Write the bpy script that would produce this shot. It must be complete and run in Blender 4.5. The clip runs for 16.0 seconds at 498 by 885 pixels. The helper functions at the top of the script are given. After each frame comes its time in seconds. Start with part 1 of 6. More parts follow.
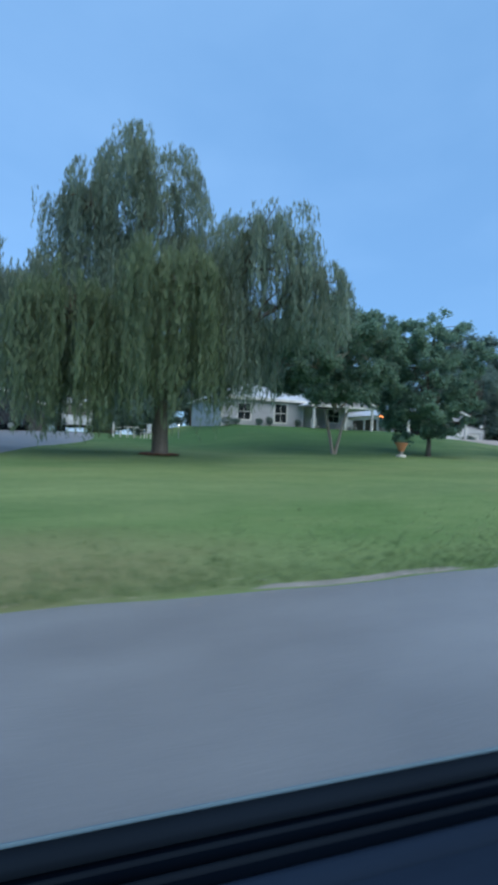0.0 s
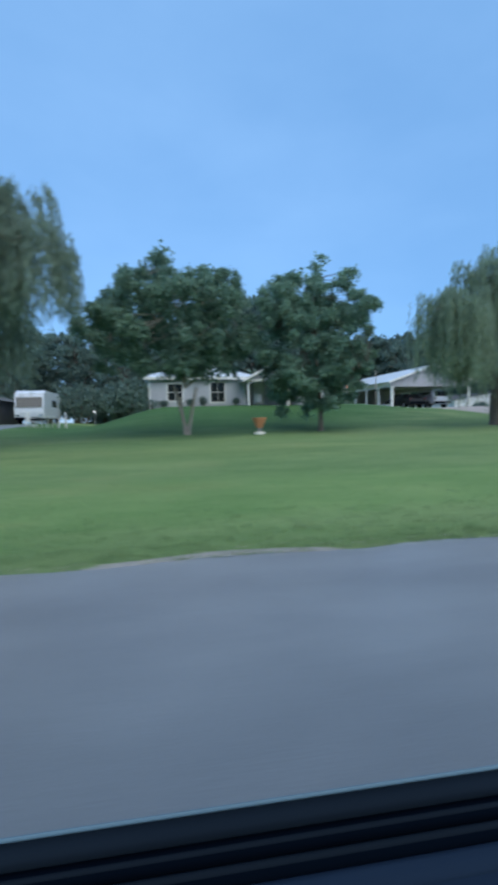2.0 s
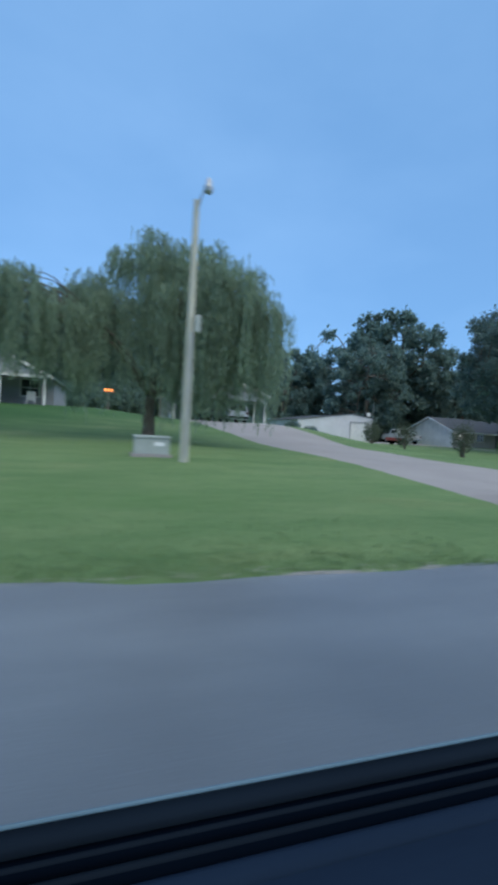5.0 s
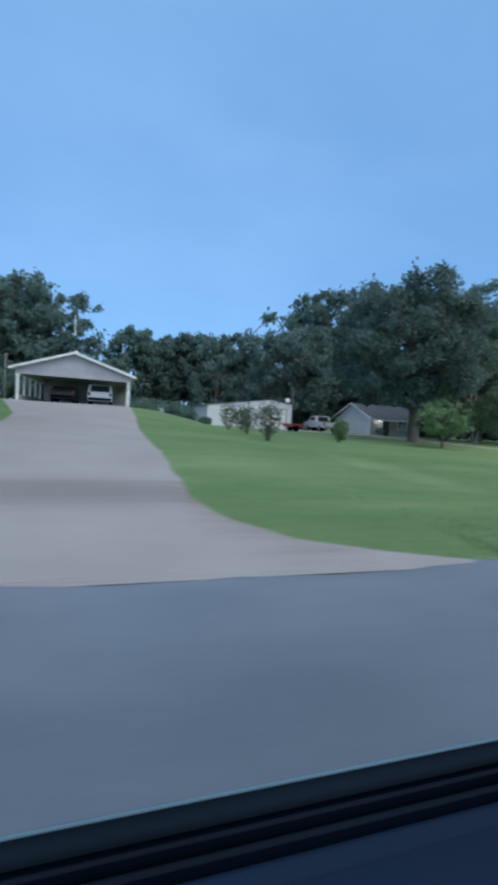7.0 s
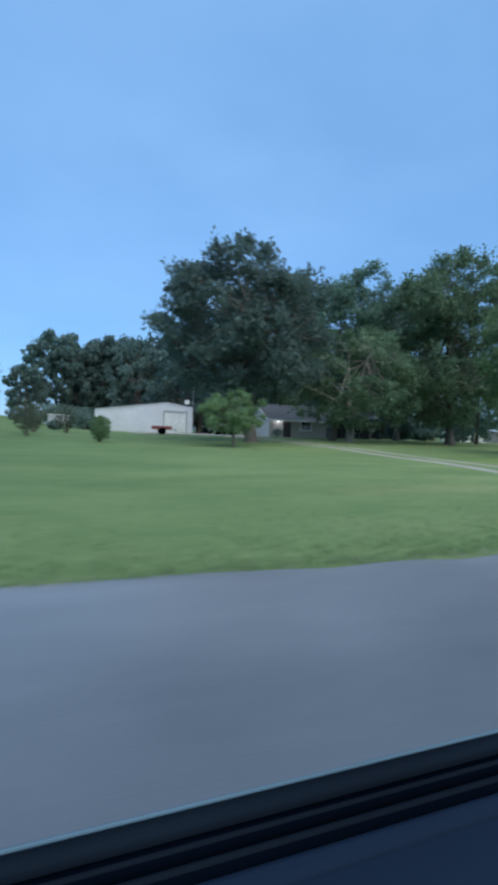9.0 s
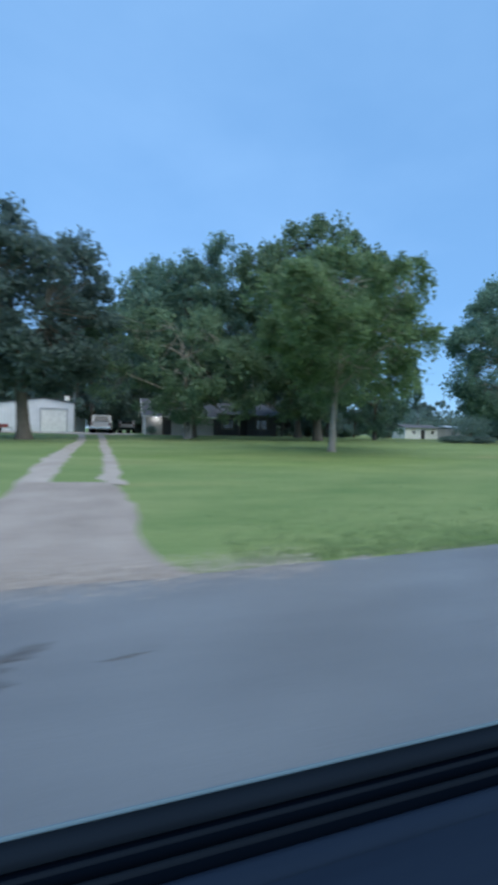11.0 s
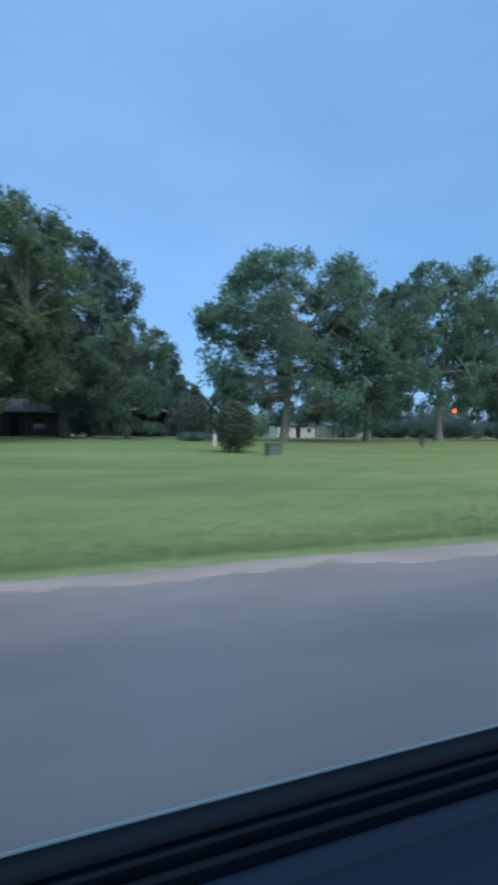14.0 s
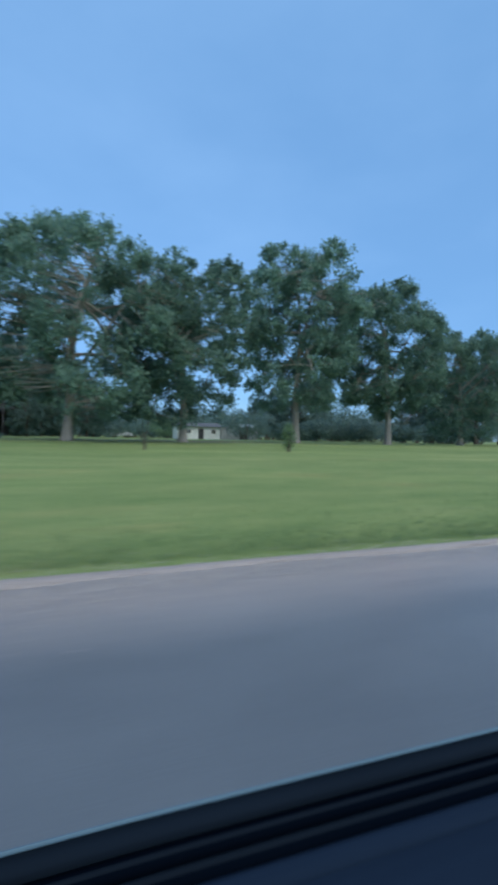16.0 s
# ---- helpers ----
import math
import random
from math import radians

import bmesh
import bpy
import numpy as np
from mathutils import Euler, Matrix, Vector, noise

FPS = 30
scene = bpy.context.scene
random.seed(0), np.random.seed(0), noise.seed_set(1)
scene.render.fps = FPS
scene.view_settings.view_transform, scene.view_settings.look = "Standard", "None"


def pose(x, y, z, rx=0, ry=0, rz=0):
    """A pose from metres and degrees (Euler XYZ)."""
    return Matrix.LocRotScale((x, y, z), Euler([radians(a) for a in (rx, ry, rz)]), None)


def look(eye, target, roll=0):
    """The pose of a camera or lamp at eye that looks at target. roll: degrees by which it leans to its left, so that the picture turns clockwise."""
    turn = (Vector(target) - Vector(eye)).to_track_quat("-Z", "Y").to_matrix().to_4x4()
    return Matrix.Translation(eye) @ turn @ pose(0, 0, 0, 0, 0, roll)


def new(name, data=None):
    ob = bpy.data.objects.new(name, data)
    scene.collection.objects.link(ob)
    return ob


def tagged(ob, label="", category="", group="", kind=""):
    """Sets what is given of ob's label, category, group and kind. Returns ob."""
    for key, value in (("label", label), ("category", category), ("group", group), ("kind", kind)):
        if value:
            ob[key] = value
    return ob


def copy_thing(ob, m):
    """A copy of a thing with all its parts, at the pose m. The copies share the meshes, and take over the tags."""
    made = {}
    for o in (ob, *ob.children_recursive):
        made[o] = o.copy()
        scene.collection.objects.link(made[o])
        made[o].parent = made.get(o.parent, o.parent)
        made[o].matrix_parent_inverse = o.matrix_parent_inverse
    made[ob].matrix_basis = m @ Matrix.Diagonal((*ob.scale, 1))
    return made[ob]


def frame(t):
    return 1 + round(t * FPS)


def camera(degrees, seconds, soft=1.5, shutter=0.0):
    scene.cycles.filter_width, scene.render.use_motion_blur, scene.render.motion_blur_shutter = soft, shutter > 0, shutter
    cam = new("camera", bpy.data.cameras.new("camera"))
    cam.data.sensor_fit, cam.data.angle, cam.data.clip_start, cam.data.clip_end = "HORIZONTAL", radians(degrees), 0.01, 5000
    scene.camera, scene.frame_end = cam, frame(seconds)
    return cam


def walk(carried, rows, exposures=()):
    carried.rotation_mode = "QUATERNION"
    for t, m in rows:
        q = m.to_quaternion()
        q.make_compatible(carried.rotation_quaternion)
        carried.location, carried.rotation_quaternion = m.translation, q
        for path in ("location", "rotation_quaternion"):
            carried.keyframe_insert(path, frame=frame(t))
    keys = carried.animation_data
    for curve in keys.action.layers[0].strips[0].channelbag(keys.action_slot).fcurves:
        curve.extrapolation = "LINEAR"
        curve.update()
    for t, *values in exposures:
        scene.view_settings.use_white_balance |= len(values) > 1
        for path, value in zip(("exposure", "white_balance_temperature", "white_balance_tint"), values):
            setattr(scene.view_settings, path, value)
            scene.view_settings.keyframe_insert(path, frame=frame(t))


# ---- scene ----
# camera: seconds, place, yaw (left), pitch (up), roll
PATH = (
    (0, -0.152, 1.125, 1.286, -22.36, -0.53, 2.02),
    (0.5, 2.528, 0.827, 1.286, -16.74, -0.68, 1.81),
    (1, 5.195, 0.546, 1.285, -14.10, -1.84, -0.85),
    (1.5, 7.836, 0.298, 1.284, -11.45, -3.53, -2.66),
    (2, 10.480, 0.088, 1.283, -12.11, -3.08, -1.37),
    (2.5, 13.137, -0.080, 1.282, -14.70, -3.83, 0.26),
    (3, 15.815, -0.203, 1.282, -14.62, -3.95, 1.75),
    (3.5, 18.521, -0.285, 1.282, -15.71, -2.39, 2.57),
    (4, 21.223, -0.344, 1.282, -17.64, -0.85, 3.47),
    (4.2, 22.329, -0.359, 1.282, -17.71, -1.02, 3.24),
    (6.3, 34.334, -0.438, 1.287, -16.69, -2.41, 3.61),
    (6.5, 35.501, -0.443, 1.287, -16.77, -2.65, 3.70),
    (7, 38.483, -0.444, 1.287, -17.08, -2.59, 3.47),
    (7.5, 41.510, -0.435, 1.287, -17.36, -2.55, 3.22),
    (8, 44.603, -0.408, 1.287, -17.41, -2.48, 2.88),
    (8.2, 45.865, -0.386, 1.287, -17.59, -2.22, 2.55),
    (10.3, 59.411, -0.055, 1.288, -15.56, -1.28, 1.44),
    (10.5, 60.731, -0.021, 1.288, -15.85, -1.35, 1.30),
    (11, 64.111, 0.069, 1.288, -16.19, -1.44, 1.30),
    (11.5, 67.533, 0.155, 1.287, -16.59, -1.62, 0.99),
    (12, 70.998, 0.228, 1.287, -17.09, -1.64, 0.96),
    (12.5, 74.465, 0.280, 1.286, -17.71, -1.43, 0.65),
    (13, 77.920, 0.303, 1.286, -18.33, -1.10, 0.55),
    (13.5, 81.398, 0.298, 1.286, -18.76, -1.11, 0.64),
    (14, 84.937, 0.256, 1.286, -19.19, -1.20, 0.60),
    (14.5, 88.592, 0.182, 1.286, -19.84, -1.28, 0.73),
    (15, 92.379, 0.085, 1.286, -20.23, -1.24, 0.79),
    (15.5, 96.155, -0.018, 1.288, -20.41, -1.02, 1.02),
    (16, 99.937, -0.116, 1.289, -20.88, -0.82, 1.25),
)
cam = camera(60.45, 16.0, soft=4.0, shutter=0.7)
walk(cam, [(t, pose(x, y, z, 90 + pitch, 0, yaw) @ pose(0, 0, 0, 0, 0, roll)) for t, x, y, z, yaw, pitch, roll in PATH],
     [(t, e, 6500, 10) for t, e in ((0.0, 0.37), (1.0, 0.40), (2.0, 0.39), (4.0, 0.28), (6.5, 0.27), (8.0, 0.29), (10.5, 0.42), (13.0, 0.37), (14.0, 0.31), (16.0, 0.26))])

# ---------------------------------------------------------------- light
world = bpy.data.worlds.new("dusk_sky")
scene.world = world
world.use_nodes = True
wn = world.node_tree.nodes
wl = world.node_tree.links
wn.clear()
w_out = wn.new("ShaderNodeOutputWorld")
w_bg = wn.new("ShaderNodeBackground")
w_sky = wn.new("ShaderNodeTexSky")
w_sky.sky_type = "NISHITA"
w_sky.sun_disc = False
w_sky.sun_elevation = radians(15)
w_sky.sun_rotation = radians(180)
w_sky.air_density = 1.0
w_sky.dust_density = 0.0
w_sky.ozone_density = 6.0
w_bg.inputs["Strength"].default_value = 0.035
w_even = wn.new("ShaderNodeBackground")  # even blue of the thin evening cloud
w_add = wn.new("ShaderNodeAddShader")
w_co = wn.new("ShaderNodeTexCoord")
w_map = wn.new("ShaderNodeMapping")
w_map.inputs["Scale"].default_value = (1.0, 1.0, 2.2)
w_cloud = wn.new("ShaderNodeTexNoise")
w_cloud.inputs["Scale"].default_value = 2.3
w_cloud.inputs["Detail"].default_value = 5
w_cloud.inputs["Roughness"].default_value = 0.5
w_tone = wn.new("ShaderNodeValToRGB")
w_tone.color_ramp.elements[0].position = 0.32
w_tone.color_ramp.elements[0].color = (0.140, 0.300, 0.555, 1)
w_tone.color_ramp.elements[1].position = 0.68
w_tone.color_ramp.elements[1].color = (0.178, 0.350, 0.615, 1)
wl.new(w_co.outputs["Generated"], w_map.inputs["Vector"])
wl.new(w_map.outputs[0], w_cloud.inputs["Vector"])
wl.new(w_cloud.outputs["Fac"], w_tone.inputs["Fac"])
wl.new(w_tone.outputs[0], w_even.inputs["Color"])
wl.new(w_sky.outputs[0], w_bg.inputs["Color"])
wl.new(w_bg.outputs[0], w_add.inputs[0])
wl.new(w_even.outputs[0], w_add.inputs[1])
wl.new(w_add.outputs[0], w_out.inputs["Surface"])

sun_data = bpy.data.lights.new("sun", "SUN")
sun_data.energy = 2.1
sun_data.angle = radians(90)
sun_data.color = (0.97, 0.90, 0.70)
sun = new("sun", sun_data)
sun.matrix_world = look((8, -20, 34), (0, 0, 0))


# ---------------------------------------------------------------- materials
def mat(name, rough=0.8, metal=0.0, spec=0.5):
    m = bpy.data.materials.new(name)
    m.use_nodes = True
    b = m.node_tree.nodes["Principled BSDF"]
    b.inputs["Roughness"].default_value = rough
    b.inputs["Metallic"].default_value = metal
    b.inputs["Specular IOR Level"].default_value = spec
    return m, m.node_tree.nodes, m.node_tree.links, b


def coords(nodes, links, scale=(1, 1, 1)):
    tc = nodes.new("ShaderNodeTexCoord")
    mp = nodes.new("ShaderNodeMapping")
    mp.inputs["Scale"].default_value = scale
    links.new(tc.outputs["Object"], mp.inputs["Vector"])
    return mp.outputs[0]


def noise_tex(nodes, links, vec, scale, detail=4, rough=0.6):
    n = nodes.new("ShaderNodeTexNoise")
    n.inputs["Scale"].default_value = scale
    n.inputs["Detail"].default_value = detail
    n.inputs["Roughness"].default_value = rough
    links.new(vec, n.inputs["Vector"])
    return n.outputs["Fac"]


def ramp(nodes, links, fac, stops):
    r = nodes.new("ShaderNodeValToRGB")
    els = r.color_ramp.elements
    while len(els) < len(stops):
        els.new(0.5)
    for e, (p, c) in zip(els, stops):
        e.position = p
        e.color = (*c, 1)
    links.new(fac, r.inputs["Fac"])
    return r.outputs["Color"]


def mix(nodes, links, fac, a, b, mode="MIX"):
    m = nodes.new("ShaderNodeMix")
    m.data_type = "RGBA"
    m.blend_type = mode
    for sock, v in ((m.inputs["Factor"], fac), (m.inputs["A"], a), (m.inputs["B"], b)):
        if isinstance(v, (int, float)):
            sock.default_value = v
        elif isinstance(v, tuple):
            sock.default_value = (*v, 1)
        else:
            links.new(v, sock)
    return m.outputs["Result"]


def bump(nodes, links, bsdf, height, strength, dist=0.02):
    b = nodes.new("ShaderNodeBump")
    b.inputs["Strength"].default_value = strength
    b.inputs["Distance"].default_value = dist
    links.new(height, b.inputs["Height"])
    links.new(b.outputs[0], bsdf.inputs["Normal"])


def two_scale(name, c1, c2, c3, big=0.4, small=12.0, rough=0.8, metal=0.0, spec=0.5, bumpy=0.3, dist=0.01, stretch=(1, 1, 1)):
    """A surface with broad staining and fine grain."""
    m, nd, lk, b = mat(name, rough, metal, spec)
    v = coords(nd, lk, stretch)
    f1 = noise_tex(nd, lk, v, big, 5)
    f2 = noise_tex(nd, lk, v, small, 6, 0.7)
    base = ramp(nd, lk, f1, [(0.32, c1), (0.68, c2)])
    fine = ramp(nd, lk, f2, [(0.35, (0, 0, 0)), (0.75, (1, 1, 1))])
    col = mix(nd, lk, fine, base, c3)
    lk.new(col, b.inputs["Base Color"])
    if bumpy:
        bump(nd, lk, b, f2, bumpy, dist)
    return m


def plain(name, c, rough=0.5, metal=0.0, spec=0.5, var=0.12, scale=3.0):
    """Painted or moulded surface with slight unevenness."""
    m, nd, lk, b = mat(name, rough, metal, spec)
    v = coords(nd, lk)
    f = noise_tex(nd, lk, v, scale, 5)
    lo = tuple(x * (1 - var) for x in c)
    hi = tuple(min(1, x * (1 + var)) for x in c)
    lk.new(ramp(nd, lk, f, [(0.3, lo), (0.7, hi)]), b.inputs["Base Color"])
    return m


def leaf_mat(name, dark, light, thin=0.3):
    m, nd, lk, b = mat(name, 0.55, 0, 0.35)
    geo = nd.new("ShaderNodeNewGeometry")
    oi = nd.new("ShaderNodeObjectInfo")
    v = coords(nd, lk)
    f = noise_tex(nd, lk, v, 0.7, 3)
    col = ramp(nd, lk, geo.outputs["Random Per Island"], [(0.0, dark), (1.0, light)])
    patch = ramp(nd, lk, f, [(0.3, tuple(x * 0.7 for x in dark)), (0.7, light)])
    col = mix(nd, lk, 0.45, col, patch)
    hs = nd.new("ShaderNodeHueSaturation")
    mr = nd.new("ShaderNodeMapRange")
    mr.inputs["To Min"].default_value = 0.85
    mr.inputs["To Max"].default_value = 1.15
    lk.new(oi.outputs["Random"], mr.inputs["Value"])
    lk.new(mr.outputs[0], hs.inputs["Value"])
    lk.new(col, hs.inputs["Color"])
    lk.new(hs.outputs[0], b.inputs["Base Color"])
    tr = nd.new("ShaderNodeBsdfTranslucent")
    lk.new(hs.outputs[0], tr.inputs["Color"])
    ms = nd.new("ShaderNodeMixShader")
    ms.inputs[0].default_value = thin
    lk.new(b.outputs[0], ms.inputs[1])
    lk.new(tr.outputs[0], ms.inputs[2])
    lk.new(ms.outputs[0], nd["Material Output"].inputs["Surface"])
    return m


def glow(name, c, strength):
    m, nd, lk, b = mat(name, 0.4)
    b.inputs["Base Color"].default_value = (*c, 1)
    b.inputs["Emission Color"].default_value = (*c, 1)
    b.inputs["Emission Strength"].default_value = strength
    return m


def asphalt_mat():
    m, nd, lk, b = mat("asphalt", 0.46, 0, 1.0)
    v = coords(nd, lk)
    vs = coords(nd, lk, (0.25, 1.6, 1))
    f1 = noise_tex(nd, lk, vs, 0.55, 5)
    f2 = noise_tex(nd, lk, v, 90, 3, 0.7)
    f3 = noise_tex(nd, lk, v, 2.2, 6, 0.7)
    base = ramp(nd, lk, f1, [(0.3, (0.094, 0.106, 0.124)), (0.7, (0.138, 0.153, 0.175))])
    base = mix(nd, lk, ramp(nd, lk, f2, [(0.4, (0, 0, 0)), (0.7, (0.5, 0.5, 0.5))]), base, (0.27, 0.295, 0.325))
    spots = ramp(nd, lk, f3, [(0.25, (1, 1, 1)), (0.33, (0, 0, 0))])
    base = mix(nd, lk, spots, base, (0.09, 0.10, 0.112))
    f4 = noise_tex(nd, lk, coords(nd, lk, (0.5, 1.0, 1)), 1.1, 4, 0.55)
    base = mix(nd, lk, 1.0, base, ramp(nd, lk, f4, [(0.3, (0.84, 0.84, 0.85)), (0.7, (1.16, 1.16, 1.15))]), "MULTIPLY")
    # near side darker, far side dustier and lighter; grazing sheen and vignette painted in
    sl = nd.new("ShaderNodeSeparateXYZ")
    lk.new(v, sl.inputs[0])
    falloff = nd.new("ShaderNodeMapRange")
    falloff.interpolation_type = "SMOOTHSTEP"
    falloff.inputs["From Min"].default_value = 0.7
    falloff.inputs["From Max"].default_value = 3.9
    lk.new(sl.outputs["Y"], falloff.inputs["Value"])
    base = mix(nd, lk, falloff.outputs[0], mix(nd, lk, 1.0, base, (0.725, 0.77, 0.795), "MULTIPLY"), mix(nd, lk, 1.0, base, (1.19, 1.19, 1.20), "MULTIPLY"))
    # a darker stretch of road surface past the farm drive
    sx = nd.new("ShaderNodeSeparateXYZ")
    lk.new(v, sx.inputs[0])
    later = nd.new("ShaderNodeMapRange")
    later.interpolation_type = "SMOOTHSTEP"
    later.inputs["From Min"].default_value = 66
    later.inputs["From Max"].default_value = 76
    lk.new(sx.outputs["X"], later.inputs["Value"])
    base = mix(nd, lk, later.outputs[0], base, mix(nd, lk, 1.0, base, (0.85, 0.84, 0.84), "MULTIPLY"))
    # pinkish gravel dust ground into the asphalt towards its broken edge
    sep = nd.new("ShaderNodeSeparateXYZ")
    lk.new(v, sep.inputs[0])
    edge = nd.new("ShaderNodeMath")
    edge.operation = "MULTIPLY_ADD"
    edge.inputs[1].default_value = 0.0155
    lk.new(sep.outputs["X"], edge.inputs[0])
    lk.new(sep.outputs["Y"], edge.inputs[2])
    near = nd.new("ShaderNodeMapRange")
    near.interpolation_type = "SMOOTHSTEP"
    near.inputs["From Min"].default_value = 3.8
    near.inputs["From Max"].default_value = 5.0
    lk.new(edge.outputs[0], near.inputs["Value"])
    along = nd.new("ShaderNodeMapRange")
    along.interpolation_type = "SMOOTHSTEP"
    along.inputs["From Min"].default_value = 74
    along.inputs["From Max"].default_value = 95
    lk.new(sep.outputs["X"], along.inputs["Value"])
    both = nd.new("ShaderNodeMath")
    both.operation = "MULTIPLY"
    lk.new(near.outputs[0], both.inputs[0])
    lk.new(along.outputs[0], both.inputs[1])
    soft = nd.new("ShaderNodeMath")
    soft.operation = "MULTIPLY"
    lk.new(both.outputs[0], soft.inputs[0])
    lk.new(ramp(nd, lk, noise_tex(nd, lk, vs, 1.1, 6, 0.7), [(0.25, (0.35, 0.35, 0.35)), (0.65, (1, 1, 1))]), soft.inputs[1])
    base = mix(nd, lk, soft.outputs[0], base, mix(nd, lk, f2, (0.24, 0.205, 0.20), (0.36, 0.315, 0.305)))
    lk.new(base, b.inputs["Base Color"])
    bump(nd, lk, b, f2, 0.25, 0.005)
    return m


def spot(nd, lk, v, centre, radii, breakup, most=0.85):
    """A soft ragged patch round a place of the ground."""
    mp = nd.new("ShaderNodeMapping")
    mp.inputs["Location"].default_value = (-centre[0] / radii[0], -centre[1] / radii[1], 0)
    mp.inputs["Scale"].default_value = (1 / radii[0], 1 / radii[1], 0)
    lk.new(v, mp.inputs["Vector"])
    ln = nd.new("ShaderNodeVectorMath")
    ln.operation = "LENGTH"
    lk.new(mp.outputs[0], ln.inputs[0])
    add = nd.new("ShaderNodeMath")
    add.operation = "ADD"
    lk.new(ln.outputs["Value"], add.inputs[0])
    lk.new(breakup, add.inputs[1])
    mr = nd.new("ShaderNodeMapRange")
    mr.interpolation_type = "SMOOTHSTEP"
    for key, val in (("From Min", 0.75), ("From Max", 1.5), ("To Min", most), ("To Max", 0.0)):
        mr.inputs[key].default_value = val
    lk.new(add.outputs[0], mr.inputs["Value"])
    return mr.outputs[0]


def grass_mat():
    m, nd, lk, b = mat("lawn_grass", 0.9, 0, 0.2)
    v = coords(nd, lk)
    vx = coords(nd, lk, (0.35, 1.0, 1))
    f1 = noise_tex(nd, lk, vx, 0.16, 5)
    f2 = noise_tex(nd, lk, vx, 1.1, 6, 0.7)
    f3 = noise_tex(nd, lk, v, 22, 5, 0.75)
    f4 = noise_tex(nd, lk, vx, 0.42, 4, 0.65)
    base = ramp(nd, lk, f1, [(0.32, (0.090, 0.185, 0.074)), (0.5, (0.122, 0.234, 0.095)), (0.67, (0.185, 0.290, 0.138))])
    mid = ramp(nd, lk, f2, [(0.30, (0.082, 0.172, 0.070)), (0.70, (0.205, 0.300, 0.148))])
    col = mix(nd, lk, 0.5, base, mid)
    dry = ramp(nd, lk, f4, [(0.58, (0, 0, 0)), (0.78, (0.28, 0.28, 0.28))])
    col = mix(nd, lk, dry, col, (0.30, 0.27, 0.15))
    fine = ramp(nd, lk, f3, [(0.3, (0.35, 0.35, 0.35)), (0.75, (1.45, 1.45, 1.4))])
    col = mix(nd, lk, 0.5, col, fine, "MULTIPLY")
    col = mix(nd, lk, 1.0, col, (1.07, 0.98, 0.96), "MULTIPLY")
    # the neighbour's field is a yellower sward than the house's lawn
    sep = nd.new("ShaderNodeSeparateXYZ")
    lk.new(v, sep.inputs[0])
    far = nd.new("ShaderNodeMapRange")
    far.inputs["From Min"].default_value = 45
    far.inputs["From Max"].default_value = 63
    lk.new(sep.outputs["X"], far.inputs["Value"])
    col = mix(nd, lk, far.outputs[0], col, mix(nd, lk, 1.0, col, (1.33, 1.21, 1.20), "MULTIPLY"))
    end = nd.new("ShaderNodeMapRange")
    end.inputs["From Min"].default_value = 86
    end.inputs["From Max"].default_value = 102
    lk.new(sep.outputs["X"], end.inputs["Value"])
    col = mix(nd, lk, end.outputs[0], col, mix(nd, lk, 1.0, col, (1.03, 0.95, 0.86), "MULTIPLY"))
    # round the trees and over the mound: tree shade painted in as deeper green
    tree_shade = spot(nd, lk, v, (13.0, 29.5), (26.5, 14.5), f4, 0.97)
    col = mix(nd, lk, tree_shade, col, mix(nd, lk, f2, (0.033, 0.094, 0.033), (0.064, 0.150, 0.055)))
    # bleached streaks left by the mower across the neighbour's field
    pale = ramp(nd, lk, noise_tex(nd, lk, coords(nd, lk, (0.10, 0.55, 1)), 1.0, 4, 0.55), [(0.46, (0, 0, 0)), (0.74, (0.42, 0.42, 0.42))])
    col = mix(nd, lk, pale, col, mix(nd, lk, 1.0, col, (1.42, 1.32, 1.34), "MULTIPLY"))
    # greener growth along the ditch beside the road, a yellower band above it
    ditch = spot(nd, lk, v, (13, 6.4), (20, 2.3), f2, 0.55)
    col = mix(nd, lk, ditch, col, mix(nd, lk, 1.0, col, (0.86, 1.01, 0.80), "MULTIPLY"))
    band = spot(nd, lk, v, (8, 11.6), (15, 2.6), f4, 0.7)
    col = mix(nd, lk, band, col, mix(nd, lk, 1.0, col, (1.12, 1.03, 1.00), "MULTIPLY"))
    yellow = spot(nd, lk, v, (70, 14.5), (9, 5.0), f4, 0.7)
    col = mix(nd, lk, yellow, col, mix(nd, lk, 1.0, col, (1.08, 1.04, 0.80), "MULTIPLY"))
    # a thin dry strip where somebody drives across the turf
    dusty = spot(nd, lk, v, (45.7, 10.3), (1.0, 4.4), f4, 0.6)
    col = mix(nd, lk, dusty, col, mix(nd, lk, 1.0, col, (1.55, 1.28, 1.45), "MULTIPLY"))
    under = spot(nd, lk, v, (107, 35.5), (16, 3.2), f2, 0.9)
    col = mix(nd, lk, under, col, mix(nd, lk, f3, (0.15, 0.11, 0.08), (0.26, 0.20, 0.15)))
    soil = spot(nd, lk, v, (61.7, 4.9), (0.7, 0.9), f2, 0.5)
    col = mix(nd, lk, soil, col, mix(nd, lk, f3, (0.13, 0.12, 0.085), (0.24, 0.22, 0.16)))
    # thin brown patch by the road where the turf has worn away
    worn = spot(nd, lk, v, (-1.6, 5.4), (4.6, 1.8), f2, 0.55)
    col = mix(nd, lk, worn, col, mix(nd, lk, f3, (0.17, 0.15, 0.09), (0.30, 0.27, 0.17)))
    lk.new(col, b.inputs["Base Color"])
    bump(nd, lk, b, f3, 0.6, 0.05)
    return m


